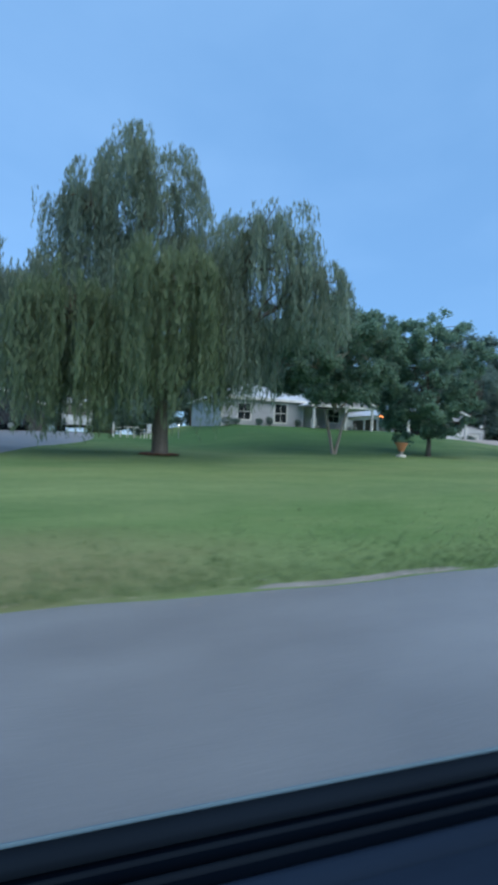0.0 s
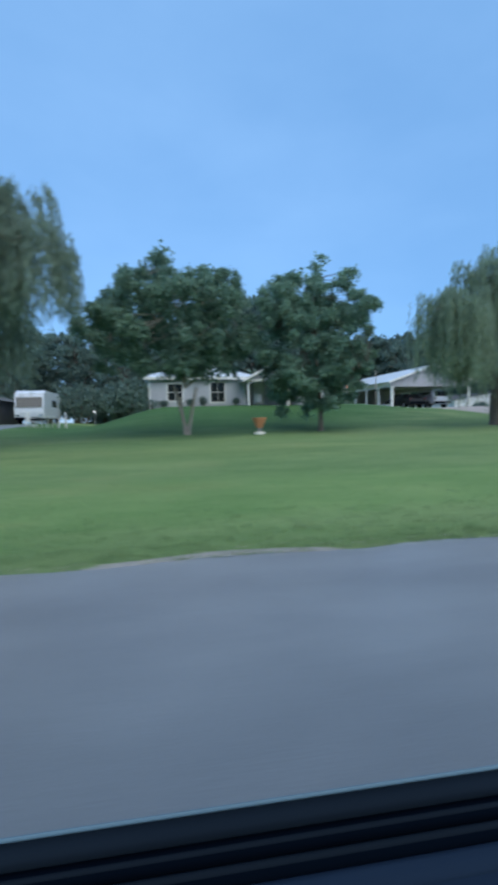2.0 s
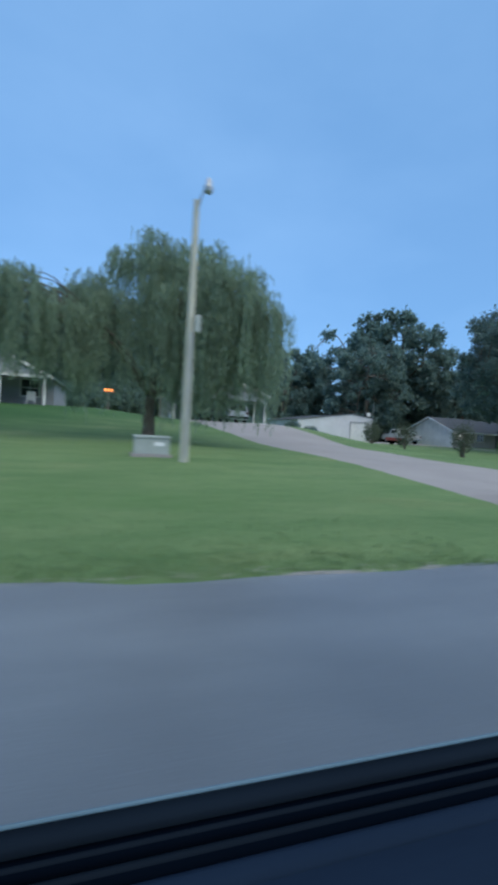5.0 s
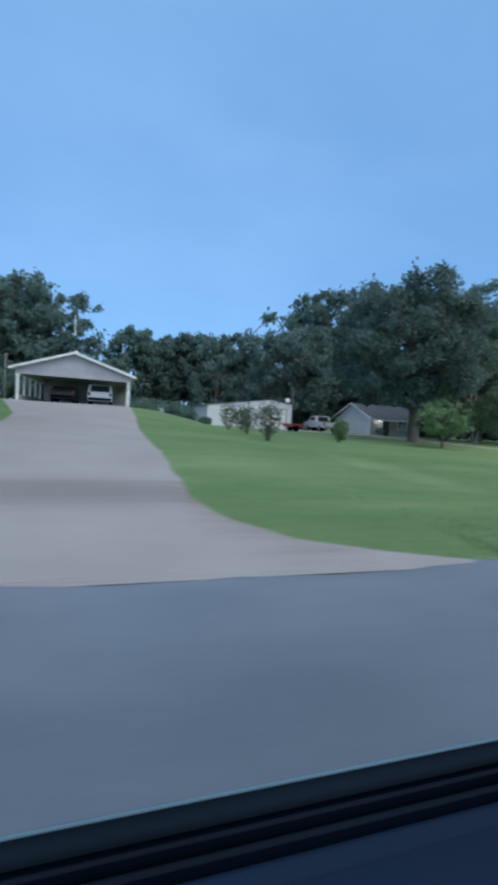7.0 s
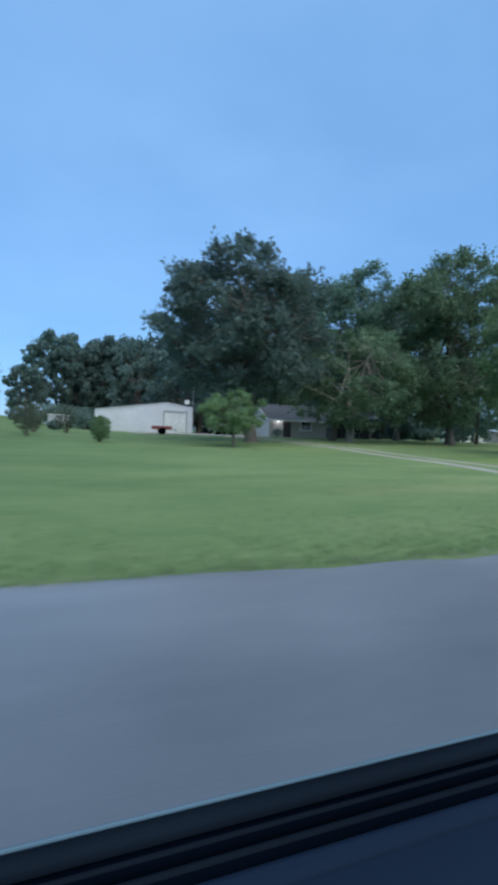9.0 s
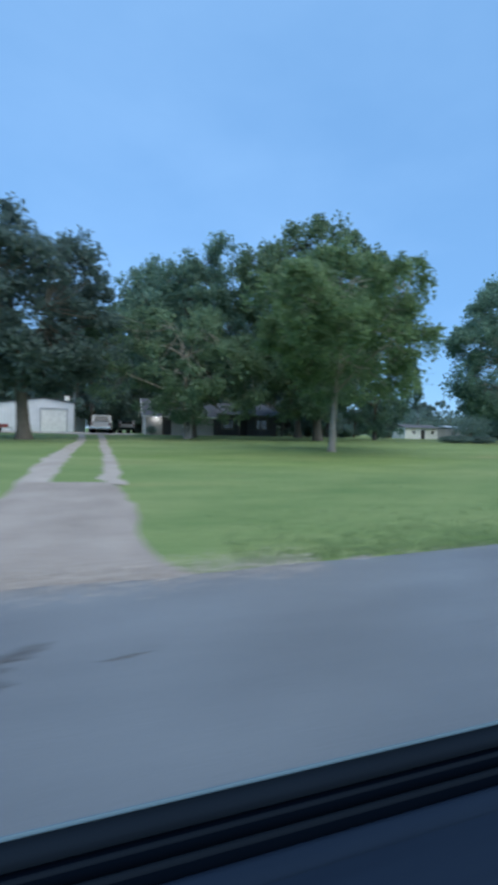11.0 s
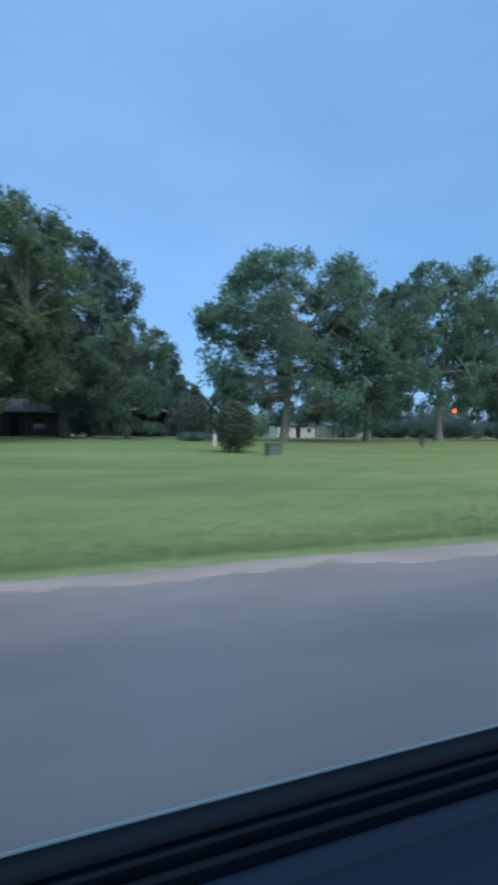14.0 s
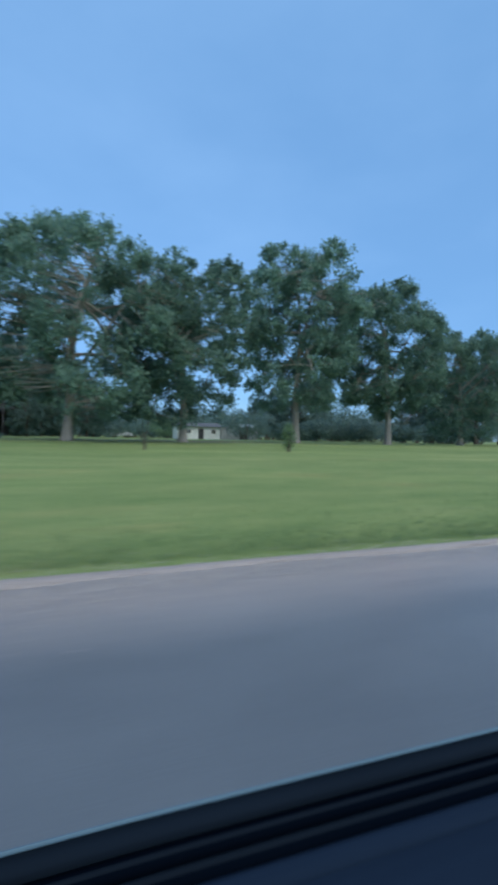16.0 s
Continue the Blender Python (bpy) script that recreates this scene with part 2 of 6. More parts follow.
def concrete_mat():
    """Pale drive concrete with tyre dirt across its mouth and soil along one edge."""
    m, nd, lk, b = mat("drive_concrete", 0.85, 0, 0.3)
    v = coords(nd, lk)
    vs = coords(nd, lk, (0.18, 2.2, 1))
    f1 = noise_tex(nd, lk, v, 0.35, 5)
    f2 = noise_tex(nd, lk, v, 30, 6, 0.7)
    f3 = noise_tex(nd, lk, vs, 1.6, 6, 0.65)
    col = ramp(nd, lk, f1, [(0.32, (0.255, 0.235, 0.232)), (0.68, (0.325, 0.30, 0.295))])
    col = mix(nd, lk, ramp(nd, lk, f2, [(0.35, (0, 0, 0)), (0.75, (0.8, 0.8, 0.8))]), col, (0.37, 0.345, 0.34))
    tyre = spot(nd, lk, v, (37.6, 6.4), (5.0, 1.3), f3, 0.65)
    col = mix(nd, lk, tyre, col, (0.185, 0.165, 0.158))
    soil = spot(nd, lk, v, (40.6, 6.0), (1.5, 3.2), f3)
    col = mix(nd, lk, soil, col, (0.19, 0.16, 0.125))
    lk.new(col, b.inputs["Base Color"])
    bump(nd, lk, b, f2, 0.25, 0.006)
    return m


def siding_mat(name, c, pitch=0.2):
    """Painted lap siding: its boards' lower edges as fine relief."""
    m, nd, lk, b = mat(name, 0.55, 0, 0.4)
    v = coords(nd, lk)
    sep = nd.new("ShaderNodeSeparateXYZ")
    lk.new(v, sep.inputs[0])
    mul = nd.new("ShaderNodeMath")
    mul.operation = "MULTIPLY"
    mul.inputs[1].default_value = 1 / pitch
    lk.new(sep.outputs["Z"], mul.inputs[0])
    fr = nd.new("ShaderNodeMath")
    fr.operation = "FRACT"
    lk.new(mul.outputs[0], fr.inputs[0])
    f = noise_tex(nd, lk, v, 1.3, 5)
    lo, hi = tuple(x * 0.86 for x in c), tuple(min(1, x * 1.08) for x in c)
    lk.new(ramp(nd, lk, f, [(0.3, lo), (0.7, hi)]), b.inputs["Base Color"])
    bump(nd, lk, b, fr.outputs[0], 0.6, 0.02)
    return m


def ribbed_mat(name, c, pitch=0.3, rough=0.35, metal=0.3, axis="X", dirt=0.75):
    """Ribbed sheet metal, its ribs as relief."""
    m, nd, lk, b = mat(name, rough, metal, 0.5)
    v = coords(nd, lk)
    w = nd.new("ShaderNodeTexWave")
    w.bands_direction = axis
    w.inputs["Scale"].default_value = 0.314 / pitch
    w.inputs["Distortion"].default_value = 0.0
    lk.new(v, w.inputs["Vector"])
    f = noise_tex(nd, lk, v, 0.8, 6, 0.7)
    lo, hi = tuple(x * dirt for x in c), tuple(min(1, x * 1.06) for x in c)
    lk.new(ramp(nd, lk, f, [(0.3, lo), (0.7, hi)]), b.inputs["Base Color"])
    bump(nd, lk, b, w.outputs["Fac"], 0.5, 0.03)
    return m


M = {
    "asphalt": asphalt_mat(),
    "grass": grass_mat(),
    "concrete": concrete_mat(),
    "gravel": two_scale("gravel", (0.245, 0.22, 0.205), (0.40, 0.372, 0.358), (0.48, 0.452, 0.438), 1.3, 30, 0.95, 0, 0.2, 0.8, 0.02),
    "apron": two_scale("worn_brown_gravel", (0.185, 0.162, 0.150), (0.335, 0.307, 0.294), (0.42, 0.388, 0.374), 0.9, 30, 0.95, 0, 0.2, 0.8, 0.02),
    "wet": two_scale("damp_asphalt", (0.060, 0.067, 0.078), (0.082, 0.091, 0.104), (0.11, 0.12, 0.135), 2.5, 70, 0.55, 0, 0.5, 0.3, 0.005),
    "stone_edge": two_scale("pale_gravel_edge", (0.15, 0.16, 0.15), (0.235, 0.24, 0.24), (0.33, 0.335, 0.335), 1.6, 40, 0.95, 0, 0.2, 0.8, 0.02),
    "pink_gravel": two_scale("pink_gravel", (0.235, 0.208, 0.203), (0.35, 0.313, 0.307), (0.42, 0.38, 0.373), 1.4, 50, 0.95, 0, 0.2, 0.7, 0.015, (0.5, 1, 1)),
    "pebble": two_scale("pale_pebbles", (0.31, 0.28, 0.262), (0.47, 0.435, 0.415), (0.54, 0.505, 0.485), 6.0, 80, 0.9, 0, 0.2, 0, 0),
    "mulch": two_scale("bark_mulch", (0.15, 0.085, 0.06), (0.24, 0.14, 0.10), (0.30, 0.19, 0.14), 5.0, 40, 0.95, 0, 0.2, 0, 0),
    "blade": leaf_mat("grass_blade", (0.115, 0.215, 0.085), (0.27, 0.36, 0.19), 0.5),
    "bark": two_scale("bark", (0.085, 0.072, 0.060), (0.15, 0.13, 0.11), (0.20, 0.18, 0.15), 1.5, 14, 0.95, 0, 0.2, 0.9, 0.03, (1, 1, 0.25)),
    "bark_pale": two_scale("pale_bark", (0.22, 0.19, 0.17), (0.32, 0.29, 0.25), (0.40, 0.36, 0.32), 1.5, 14, 0.95, 0, 0.2, 0.8, 0.03, (1, 1, 0.25)),
    "willow": leaf_mat("willow_leaves", (0.130, 0.185, 0.150), (0.30, 0.395, 0.305), 0.5),
    "willow_front": leaf_mat("yellow_green_willow_leaves", (0.126, 0.192, 0.112), (0.305, 0.41, 0.245), 0.5),
    "willow_pale": leaf_mat("pale_willow_leaves", (0.20, 0.29, 0.205), (0.42, 0.55, 0.40), 0.55),
    "leaf": leaf_mat("green_leaves", (0.092, 0.178, 0.148), (0.245, 0.385, 0.290), 0.5),
    "leaf_maple": leaf_mat("maple_leaves", (0.122, 0.232, 0.188), (0.300, 0.465, 0.350), 0.55),
    "leaf_dark": leaf_mat("dark_leaves", (0.092, 0.155, 0.150), (0.200, 0.288, 0.262), 0.48),
    "leaf_light": leaf_mat("light_leaves", (0.124, 0.224, 0.118), (0.290, 0.425, 0.218), 0.5),
    "leaf_mid": leaf_mat("mid_green_leaves", (0.108, 0.196, 0.128), (0.270, 0.395, 0.245), 0.48),
    "leaf_rust": leaf_mat("rusty_leaves", (0.075, 0.100, 0.068), (0.165, 0.195, 0.130), 0.35),
    "leaf_cedar": leaf_mat("cedar_leaves", (0.082, 0.122, 0.086), (0.180, 0.235, 0.165), 0.4),
    # lifted and blued so that the hazy veil sits in the leaf colour
    "leaf_far": leaf_mat("hazed_far_leaves", (0.108, 0.185, 0.175), (0.245, 0.360, 0.315), 0.5),
    "shed_white": siding_mat("white_painted_siding", (0.81, 0.82, 0.83)),
    "white": siding_mat("white_siding", (0.52, 0.54, 0.60)),
    "grey_siding": siding_mat("grey_siding", (0.47, 0.47, 0.53)),
    "dark_siding": siding_mat("dark_siding", (0.10, 0.10, 0.115)),
    # copy of the grey siding for the carport's inside, shade in its colour
    "shade_siding": siding_mat("shaded_grey_siding", (0.40, 0.39, 0.42)),
    "tan_siding": siding_mat("pale_grey_siding", (0.72, 0.71, 0.70)),
    "trim": plain("white_trim", (0.80, 0.80, 0.80), 0.45),
    "metal_roof": ribbed_mat("pale_metal_roof", (0.74, 0.79, 0.86), 0.25, 0.3, 0.2),
    # shingles set dark to hold the canopy shade on the house under trees
    "grey_roof": two_scale("grey_shingles", (0.06, 0.068, 0.08), (0.10, 0.11, 0.13), (0.13, 0.14, 0.16), 0.7, 9, 0.85, 0, 0.3, 0.5, 0.02),
    "shop_metal": ribbed_mat("white_ribbed_steel", (0.74, 0.75, 0.80), 0.3, 0.45, 0.1, "X", 0.9),
    "grey_metal": ribbed_mat("grey_ribbed_steel", (0.46, 0.48, 0.52), 0.3, 0.4, 0.3),
    "glass": plain("window_glass", (0.02, 0.025, 0.03), 0.08, 0, 0.8),
    "dark": plain("matt_dark_grey", (0.035, 0.035, 0.04), 0.8),
    # rubber, vinyl and door paint set extra dark for the car roof's shade
    "black": plain("black_rubber", (0.0016, 0.0034, 0.0072), 0.95, 0, 0.0),
    "navy": two_scale("navy_vinyl", (0.0038, 0.0105, 0.024), (0.006, 0.015, 0.033), (0.010, 0.022, 0.045), 2.0, 90, 0.85, 0, 0.1, 0.25, 0.002),
    "door_paint": plain("roof_shaded_blue_grey_paint", (0.0066, 0.0118, 0.0195), 0.85, 0.0, 0.04, 0.15),
    # front of the low house: tree shade put into its grey
    "shaded_front": two_scale("shaded_front_wall", (0.28, 0.27, 0.265), (0.37, 0.36, 0.35), (0.46, 0.45, 0.44), 1.2, 25, 0.9, 0, 0.2, 0.5, 0.01),
    "pole_wood": two_scale("bleached_pole_wood", (0.36, 0.35, 0.29), (0.53, 0.51, 0.43), (0.62, 0.60, 0.52), 1.5, 12, 0.9, 0, 0.2, 0.6, 0.02, (1, 1, 0.15)),
    # lighter rubber tone that paints the thin highlights along the seals
    "lip_rubber": plain("highlight_rubber", (0.0065, 0.0105, 0.0165), 0.9, 0, 0.02),
    "bright_edge": plain("bright_glass_edge", (0.085, 0.155, 0.215), 0.5, 0, 0.25),
    "wood_grey": two_scale("weathered_wood", (0.20, 0.185, 0.165), (0.32, 0.30, 0.27), (0.38, 0.36, 0.33), 1.5, 12, 0.9, 0, 0.2, 0.6, 0.02, (1, 1, 0.15)),
    "cabinet": plain("grey_green_enamel", (0.36, 0.40, 0.39), 0.45),
    "utility_green": plain("grey_green_plastic", (0.13, 0.165, 0.125), 0.7),
    "terracotta": two_scale("terracotta", (0.42, 0.16, 0.07), (0.52, 0.22, 0.10), (0.58, 0.28, 0.15), 4, 30, 0.8, 0, 0.3, 0.3, 0.005),
    "plaster": plain("white_stone", (0.70, 0.68, 0.62), 0.7),
    "car_white": plain("white_car_paint", (0.60, 0.65, 0.73), 0.25, 0.0, 0.6, 0.05),
    "car_dark": plain("dark_car_paint", (0.035, 0.038, 0.045), 0.25, 0.2, 0.6, 0.05),
    "car_red": plain("red_car_paint", (0.30, 0.06, 0.05), 0.3, 0.0, 0.6, 0.05),
    "car_tan": plain("grey_tan_car_paint", (0.55, 0.55, 0.55), 0.3, 0.1, 0.6, 0.05),
    "car_grey": plain("grey_car_paint", (0.22, 0.23, 0.25), 0.3, 0.2, 0.6, 0.05),
    "chrome": plain("chrome", (0.6, 0.6, 0.62), 0.15, 1.0),
    "galv": plain("galvanised_steel", (0.42, 0.43, 0.45), 0.45, 0.7),
    "red_lens": plain("red_lens", (0.09, 0.025, 0.025), 0.2),
    "green_plastic": plain("green_plastic", (0.05, 0.30, 0.16), 0.4),
    "lamp_orange": glow("orange_lamp", (1.0, 0.27, 0.05), 5.0),
    "lamp_red": glow("red_orange_lamp", (1.0, 0.10, 0.015), 6.5),
    "lamp_white": glow("white_lamp", (0.9, 0.95, 1.0), 2.5),
}


# ---------------------------------------------------------------- building helpers
def smooth(a, b, v):
    u = np.clip((np.asarray(v, float) - a) / (b - a), 0, 1)
    return u * u * (3 - 2 * u)


EDGE_X = (-60, -20, -3, 4, 10, 16, 22, 28, 35, 40, 44, 49, 56, 63, 68, 73, 78, 84, 90, 97, 105, 112, 130, 180)
EDGE_Y = (4.6, 4.5, 4.69, 4.38, 4.05, 3.77, 3.46, 3.2, 3.05, 3.01, 3.14, 3.34, 3.62, 3.9, 4.11, 4.27, 4.32, 4.23, 4.08, 3.96, 3.85, 3.74, 3.6, 3.6)


def road_edge(x):
    return np.interp(x, EDGE_X, EDGE_Y)


LIE_Y = (-400, -9, -4.6, 4, 6, 11, 18, 30, 50, 75, 400)
LIE_Z = (0.6, 0.1, -0.03, -0.03, 0.07, 0.42, 0.64, 0.97, 1.10, 0.70, 0.6)


def land(x, y):
    """Height of the ground: a lawn that climbs from the road, with a low hill under the house and the carport."""
    x, y = np.asarray(x, float), np.asarray(y, float)
    base = np.interp(y, LIE_Y, LIE_Z)
    base = np.where(y > 5, base * (1 - 0.25 * smooth(39, 47, x)), base) + 0.28 * smooth(25, 38, y) * (1 - smooth(1.5, 6, x)) * (1 - smooth(50, 70, y))
    hill = 1.35 * smooth(19, 31.5, y) * smooth(5, 11.5, x) * (1 - 0.32 * smooth(25, 31, x)) * (1 - smooth(39.6, 47, x)) * (1 - 0.6 * smooth(45, 70, y))
    bumps = 0.03 * np.sin(x * 0.7 + y * 0.4) * np.sin(y * 0.5 - x * 0.23) * smooth(6, 10, y)
    return base + hill + bumps


def at(x, y):
    return float(land(x, y))


def link_mesh(name, verts, faces, material, parent=None, label="", smooth_shade=False):
    """One mesh object from arrays; faces: an (n, 3) or (n, 4) array, or lists."""
    me = bpy.data.meshes.new(name)
    if isinstance(faces, np.ndarray):
        n, k = faces.shape
        me.vertices.add(len(verts))
        me.vertices.foreach_set("co", np.ascontiguousarray(verts, dtype=np.float32).ravel())
        me.loops.add(n * k)
        me.loops.foreach_set("vertex_index", np.ascontiguousarray(faces, dtype=np.int32).ravel())
        me.polygons.add(n)
        me.polygons.foreach_set("loop_start", np.arange(0, n * k, k, dtype=np.int32))
        me.update(calc_edges=True)
    else:
        me.from_pydata([tuple(v) for v in verts], [], faces)
        me.update()
    me.materials.append(material)
    if smooth_shade:
        me.polygons.foreach_set("use_smooth", [True] * len(me.polygons))
    ob = new(name, me)
    if parent is not None:
        ob.parent = parent
    if label:
        ob["label"] = label
    return ob


def part(name, bm, material, parent=None, label=""):
    me = bpy.data.meshes.new(name)
    bm.to_mesh(me)
    bm.free()
    me.materials.append(material)
    ob = new(name, me)
    if parent is not None:
        ob.parent = parent
    if label:
        ob["label"] = label
    return ob


def thing(name, x, y, z, label, category, group="", turn=0):
    ob = new(name)
    ob.matrix_world = pose(x, y, z, 0, 0, turn)
    ob.empty_display_size = 0.2
    return tagged(ob, label, category, group)


def box(bm, x0, x1, y0, y1, z0, z1, bevel=0.0):
    vs = [bm.verts.new(p) for p in ((x0, y0, z0), (x1, y0, z0), (x1, y1, z0), (x0, y1, z0), (x0, y0, z1), (x1, y0, z1), (x1, y1, z1), (x0, y1, z1))]
    fs = [bm.faces.new([vs[i] for i in f]) for f in ((3, 2, 1, 0), (4, 5, 6, 7), (0, 1, 5, 4), (1, 2, 6, 5), (2, 3, 7, 6), (3, 0, 4, 7))]
    if bevel:
        es = {e for f in fs for e in f.edges}
        bmesh.ops.bevel(bm, geom=list(es), offset=bevel, segments=2, affect="EDGES", profile=0.6)


def cyl(bm, x, y, z0, z1, r0, r1=None, n=12, axis="z"):
    r1 = r0 if r1 is None else r1
    rings = []
    for z, r in ((z0, r0), (z1, r1)):
        ring = []
        for k in range(n):
            a = 2 * math.pi * k / n
            u, v = r * math.cos(a), r * math.sin(a)
            ring.append(bm.verts.new({"z": (x + u, y + v, z), "y": (x + u, z, y + v), "x": (z, x + u, y + v)}[axis]))
        rings.append(ring)
    for k in range(n):
        bm.faces.new((rings[0][k], rings[0][(k + 1) % n], rings[1][(k + 1) % n], rings[1][k]))
    bm.faces.new(list(reversed(rings[0])))
    bm.faces.new(rings[1])


def lathe(bm, profile, n=16, x=0, y=0):
    rings = []
    for r, z in profile:
        rings.append([bm.verts.new((x + r * math.cos(2 * math.pi * k / n), y + r * math.sin(2 * math.pi * k / n), z)) for k in range(n)])
    for a, b in zip(rings, rings[1:]):
        for k in range(n):
            bm.faces.new((a[k], a[(k + 1) % n], b[(k + 1) % n], b[k]))
    bm.faces.new(list(reversed(rings[0])))
    bm.faces.new(rings[-1])


def prism(bm, outline, y0, y1):
    """An outline in x and z, extruded along y."""
    a = [bm.verts.new((x, y0, z)) for x, z in outline]
    b = [bm.verts.new((x, y1, z)) for x, z in outline]
    n = len(a)
    bm.faces.new(list(reversed(a)))
    bm.faces.new(b)
    for k in range(n):
        bm.faces.new((a[k], a[(k + 1) % n], b[(k + 1) % n], b[k]))
    bmesh.ops.recalc_face_normals(bm, faces=bm.faces)


def slab(name, corners, thick, material, parent, label=""):
    """A flat panel from its upper corners, with thickness below."""
    bm = bmesh.new()
    c = [Vector(p) for p in corners]
    nrm = (c[1] - c[0]).cross(c[2] - c[0]).normalized()
    if nrm.z < 0:
        c.reverse()
        nrm = -nrm
    top = [bm.verts.new(p) for p in c]
    low = [bm.verts.new(p - nrm * thick) for p in c]
    n = len(c)
    bm.faces.new(top)
    bm.faces.new(list(reversed(low)))
    for k in range(n):
        bm.faces.new((top[k], low[k], low[(k + 1) % n], top[(k + 1) % n]))
    return part(name, bm, material, parent, label)


def boxed(name, parent, material, dims, bevel=0.0, label=""):
    bm = bmesh.new()
    box(bm, *dims, bevel)
    return part(name, bm, material, parent, label)


def quads_at(P, U, V, L, Wd):
    """Diamond leaves at P, with their length along U and width along V."""
    n = len(P)
    a = P - U * (L / 2)[:, None]
    b = P + V * (Wd / 2)[:, None] - U * (L * 0.05)[:, None]
    c = P + U * (L / 2)[:, None]
    d = P - V * (Wd / 2)[:, None] - U * (L * 0.05)[:, None]
    v = np.stack([a, b, c, d], 1).reshape(-1, 3)
    return v, np.arange(4 * n).reshape(n, 4)


def unit(a):
    return a / np.maximum(np.linalg.norm(a, axis=-1, keepdims=True), 1e-9)


# ---------------------------------------------------------------- ground, road, drives
def sheet_axis(fine_lo, fine_hi, step, far):
    fine = np.arange(fine_lo, fine_hi + step / 2, step)
    grow = np.array([3, 8, 18, 40, 90, 200, 450, 1000, 2000])
    grow = grow[grow < far]
    return np.concatenate([fine_lo - grow[::-1], fine, fine_hi + grow])


gx, gy = sheet_axis(-30, 170, 1.0, 2100), sheet_axis(-12, 90, 0.75, 2100)
GX, GY = np.meshgrid(gx, gy)
gv = np.stack([GX, GY, land(GX, GY)], -1).reshape(-1, 3)
nx, ny = len(gx), len(gy)
q = (np.arange(ny - 1)[:, None] * nx + np.arange(nx - 1)[None]).ravel()
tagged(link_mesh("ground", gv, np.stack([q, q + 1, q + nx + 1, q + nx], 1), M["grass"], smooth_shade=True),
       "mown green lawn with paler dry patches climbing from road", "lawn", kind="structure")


def strip(name, ys, lefts, rights, material, lift, label, category, cols=8, rough_edge=0.06, seed=1):
    """A drive that follows the ground, from its edges at each distance from the road."""
    rng = np.random.default_rng(seed)
    yy = np.arange(ys[0], ys[-1], 0.4)
    l = np.interp(yy, ys, lefts) + rng.normal(0, rough_edge, len(yy))
    r = np.interp(yy, ys, rights) + rng.normal(0, rough_edge, len(yy))
    u = np.linspace(0, 1, cols + 1)
    X = l[:, None] * (1 - u) + r[:, None] * u
    Y = np.repeat(yy[:, None], cols + 1, 1)
    Z = land(X, Y) + lift * np.where((u == 0) | (u == 1), -0.8, 1.0)
    v = np.stack([X, Y, Z], -1).reshape(-1, 3)
    n, c = len(yy), cols + 1
    qq = (np.arange(n - 1)[:, None] * c + np.arange(cols)[None]).ravel()
    return tagged(link_mesh(name, v, np.stack([qq, qq + 1, qq + c + 1, qq + c], 1), material, smooth_shade=True), label, category, kind="structure")


rng = np.random.default_rng(5)
rx = np.arange(-60, 181, 0.5)
redge = road_edge(rx) + np.convolve(rng.normal(0, 0.09, len(rx)), [0.25, 0.5, 0.25], "same")
ru = np.array([0, 0.2, 0.4, 0.6, 0.8, 0.97, 1.0])
RX = np.repeat(rx[:, None], len(ru), 1)
RY = -4.0 * (1 - ru) + redge[:, None] * ru
RZ = np.where(ru == 1.0, -0.012, 0.012) + 0 * RX
rq = (np.arange(len(rx) - 1)[:, None] * len(ru) + np.arange(len(ru) - 1)[None]).ravel()
tagged(link_mesh("road", np.stack([RX, RY, RZ], -1).reshape(-1, 3), np.stack([rq, rq + len(ru), rq + len(ru) + 1, rq + 1], 1), M["asphalt"]),
       "grey worn asphalt country road with ragged edge", "road", kind="structure")

# pinkish gravel washed over the asphalt's margin
mx = np.arange(73, 121, 0.14)
mwide = np.interp(mx, (73, 78, 81, 84, 90, 94, 97, 105, 121), (0.03, 0.08, 0.24, 0.40, 0.42, 0.26, 0.12, 0.09, 0.08))
mwide *= 1 + 0.9 * np.convolve(rng.normal(0, 1, len(mx)), np.ones(9) / 9, "same") + 0.12 * rng.normal(0, 1, len(mx))
mwide = np.clip(mwide, 0.01, 0.7)
mu = np.array([0, 0.2, 0.8, 1.0])
MX = np.repeat(mx[:, None], 4, 1)
MY = road_edge(mx)[:, None] + 0.12 - (mwide[:, None] + 0.12) * (1 - mu)
MZ = np.array([-0.012, 0.020, 0.024, -0.02]) + 0 * MX
mq = (np.arange(len(mx) - 1)[:, None] * 4 + np.arange(3)[None]).ravel()
tagged(link_mesh("gravel_margin", np.stack([MX, MY, MZ], -1).reshape(-1, 3), np.stack([mq, mq + 4, mq + 5, mq + 1], 1), M["pink_gravel"], smooth_shade=True),
       "pinkish fine gravel washed over the asphalt's margin", "verge", kind="structure")

# pale stony strip where the asphalt breaks off
su = np.array([0, 0.5, 1.0])
swide = 0.2 * np.clip(np.convolve(rng.normal(-0.05, 1.0, len(rx)), np.ones(7) / 7, "same") * 2, 0, 1) * (1 - 0.5 * smooth(76, 84, rx))
swide *= np.where(((rx > 30) & (rx < 48)) | ((rx > 58.5) & (rx < 66)), 0, 1)
SX = np.repeat(rx[:, None], 3, 1)
SY = redge[:, None] - 0.05 + (swide[:, None] + 0.05) * su
SZ = np.where(swide[:, None] < 0.02, -0.04, np.array([-0.03, 0.017, -0.03]) + 0 * SX)
sq = (np.arange(len(rx) - 1)[:, None] * 3 + np.arange(2)[None]).ravel()
tagged(link_mesh("shoulder", np.stack([SX, SY, SZ], -1).reshape(-1, 3), np.stack([sq, sq + 3, sq + 4, sq + 1], 1), M["stone_edge"]),
       "thin pale gravel verge along the asphalt", "verge", kind="structure")

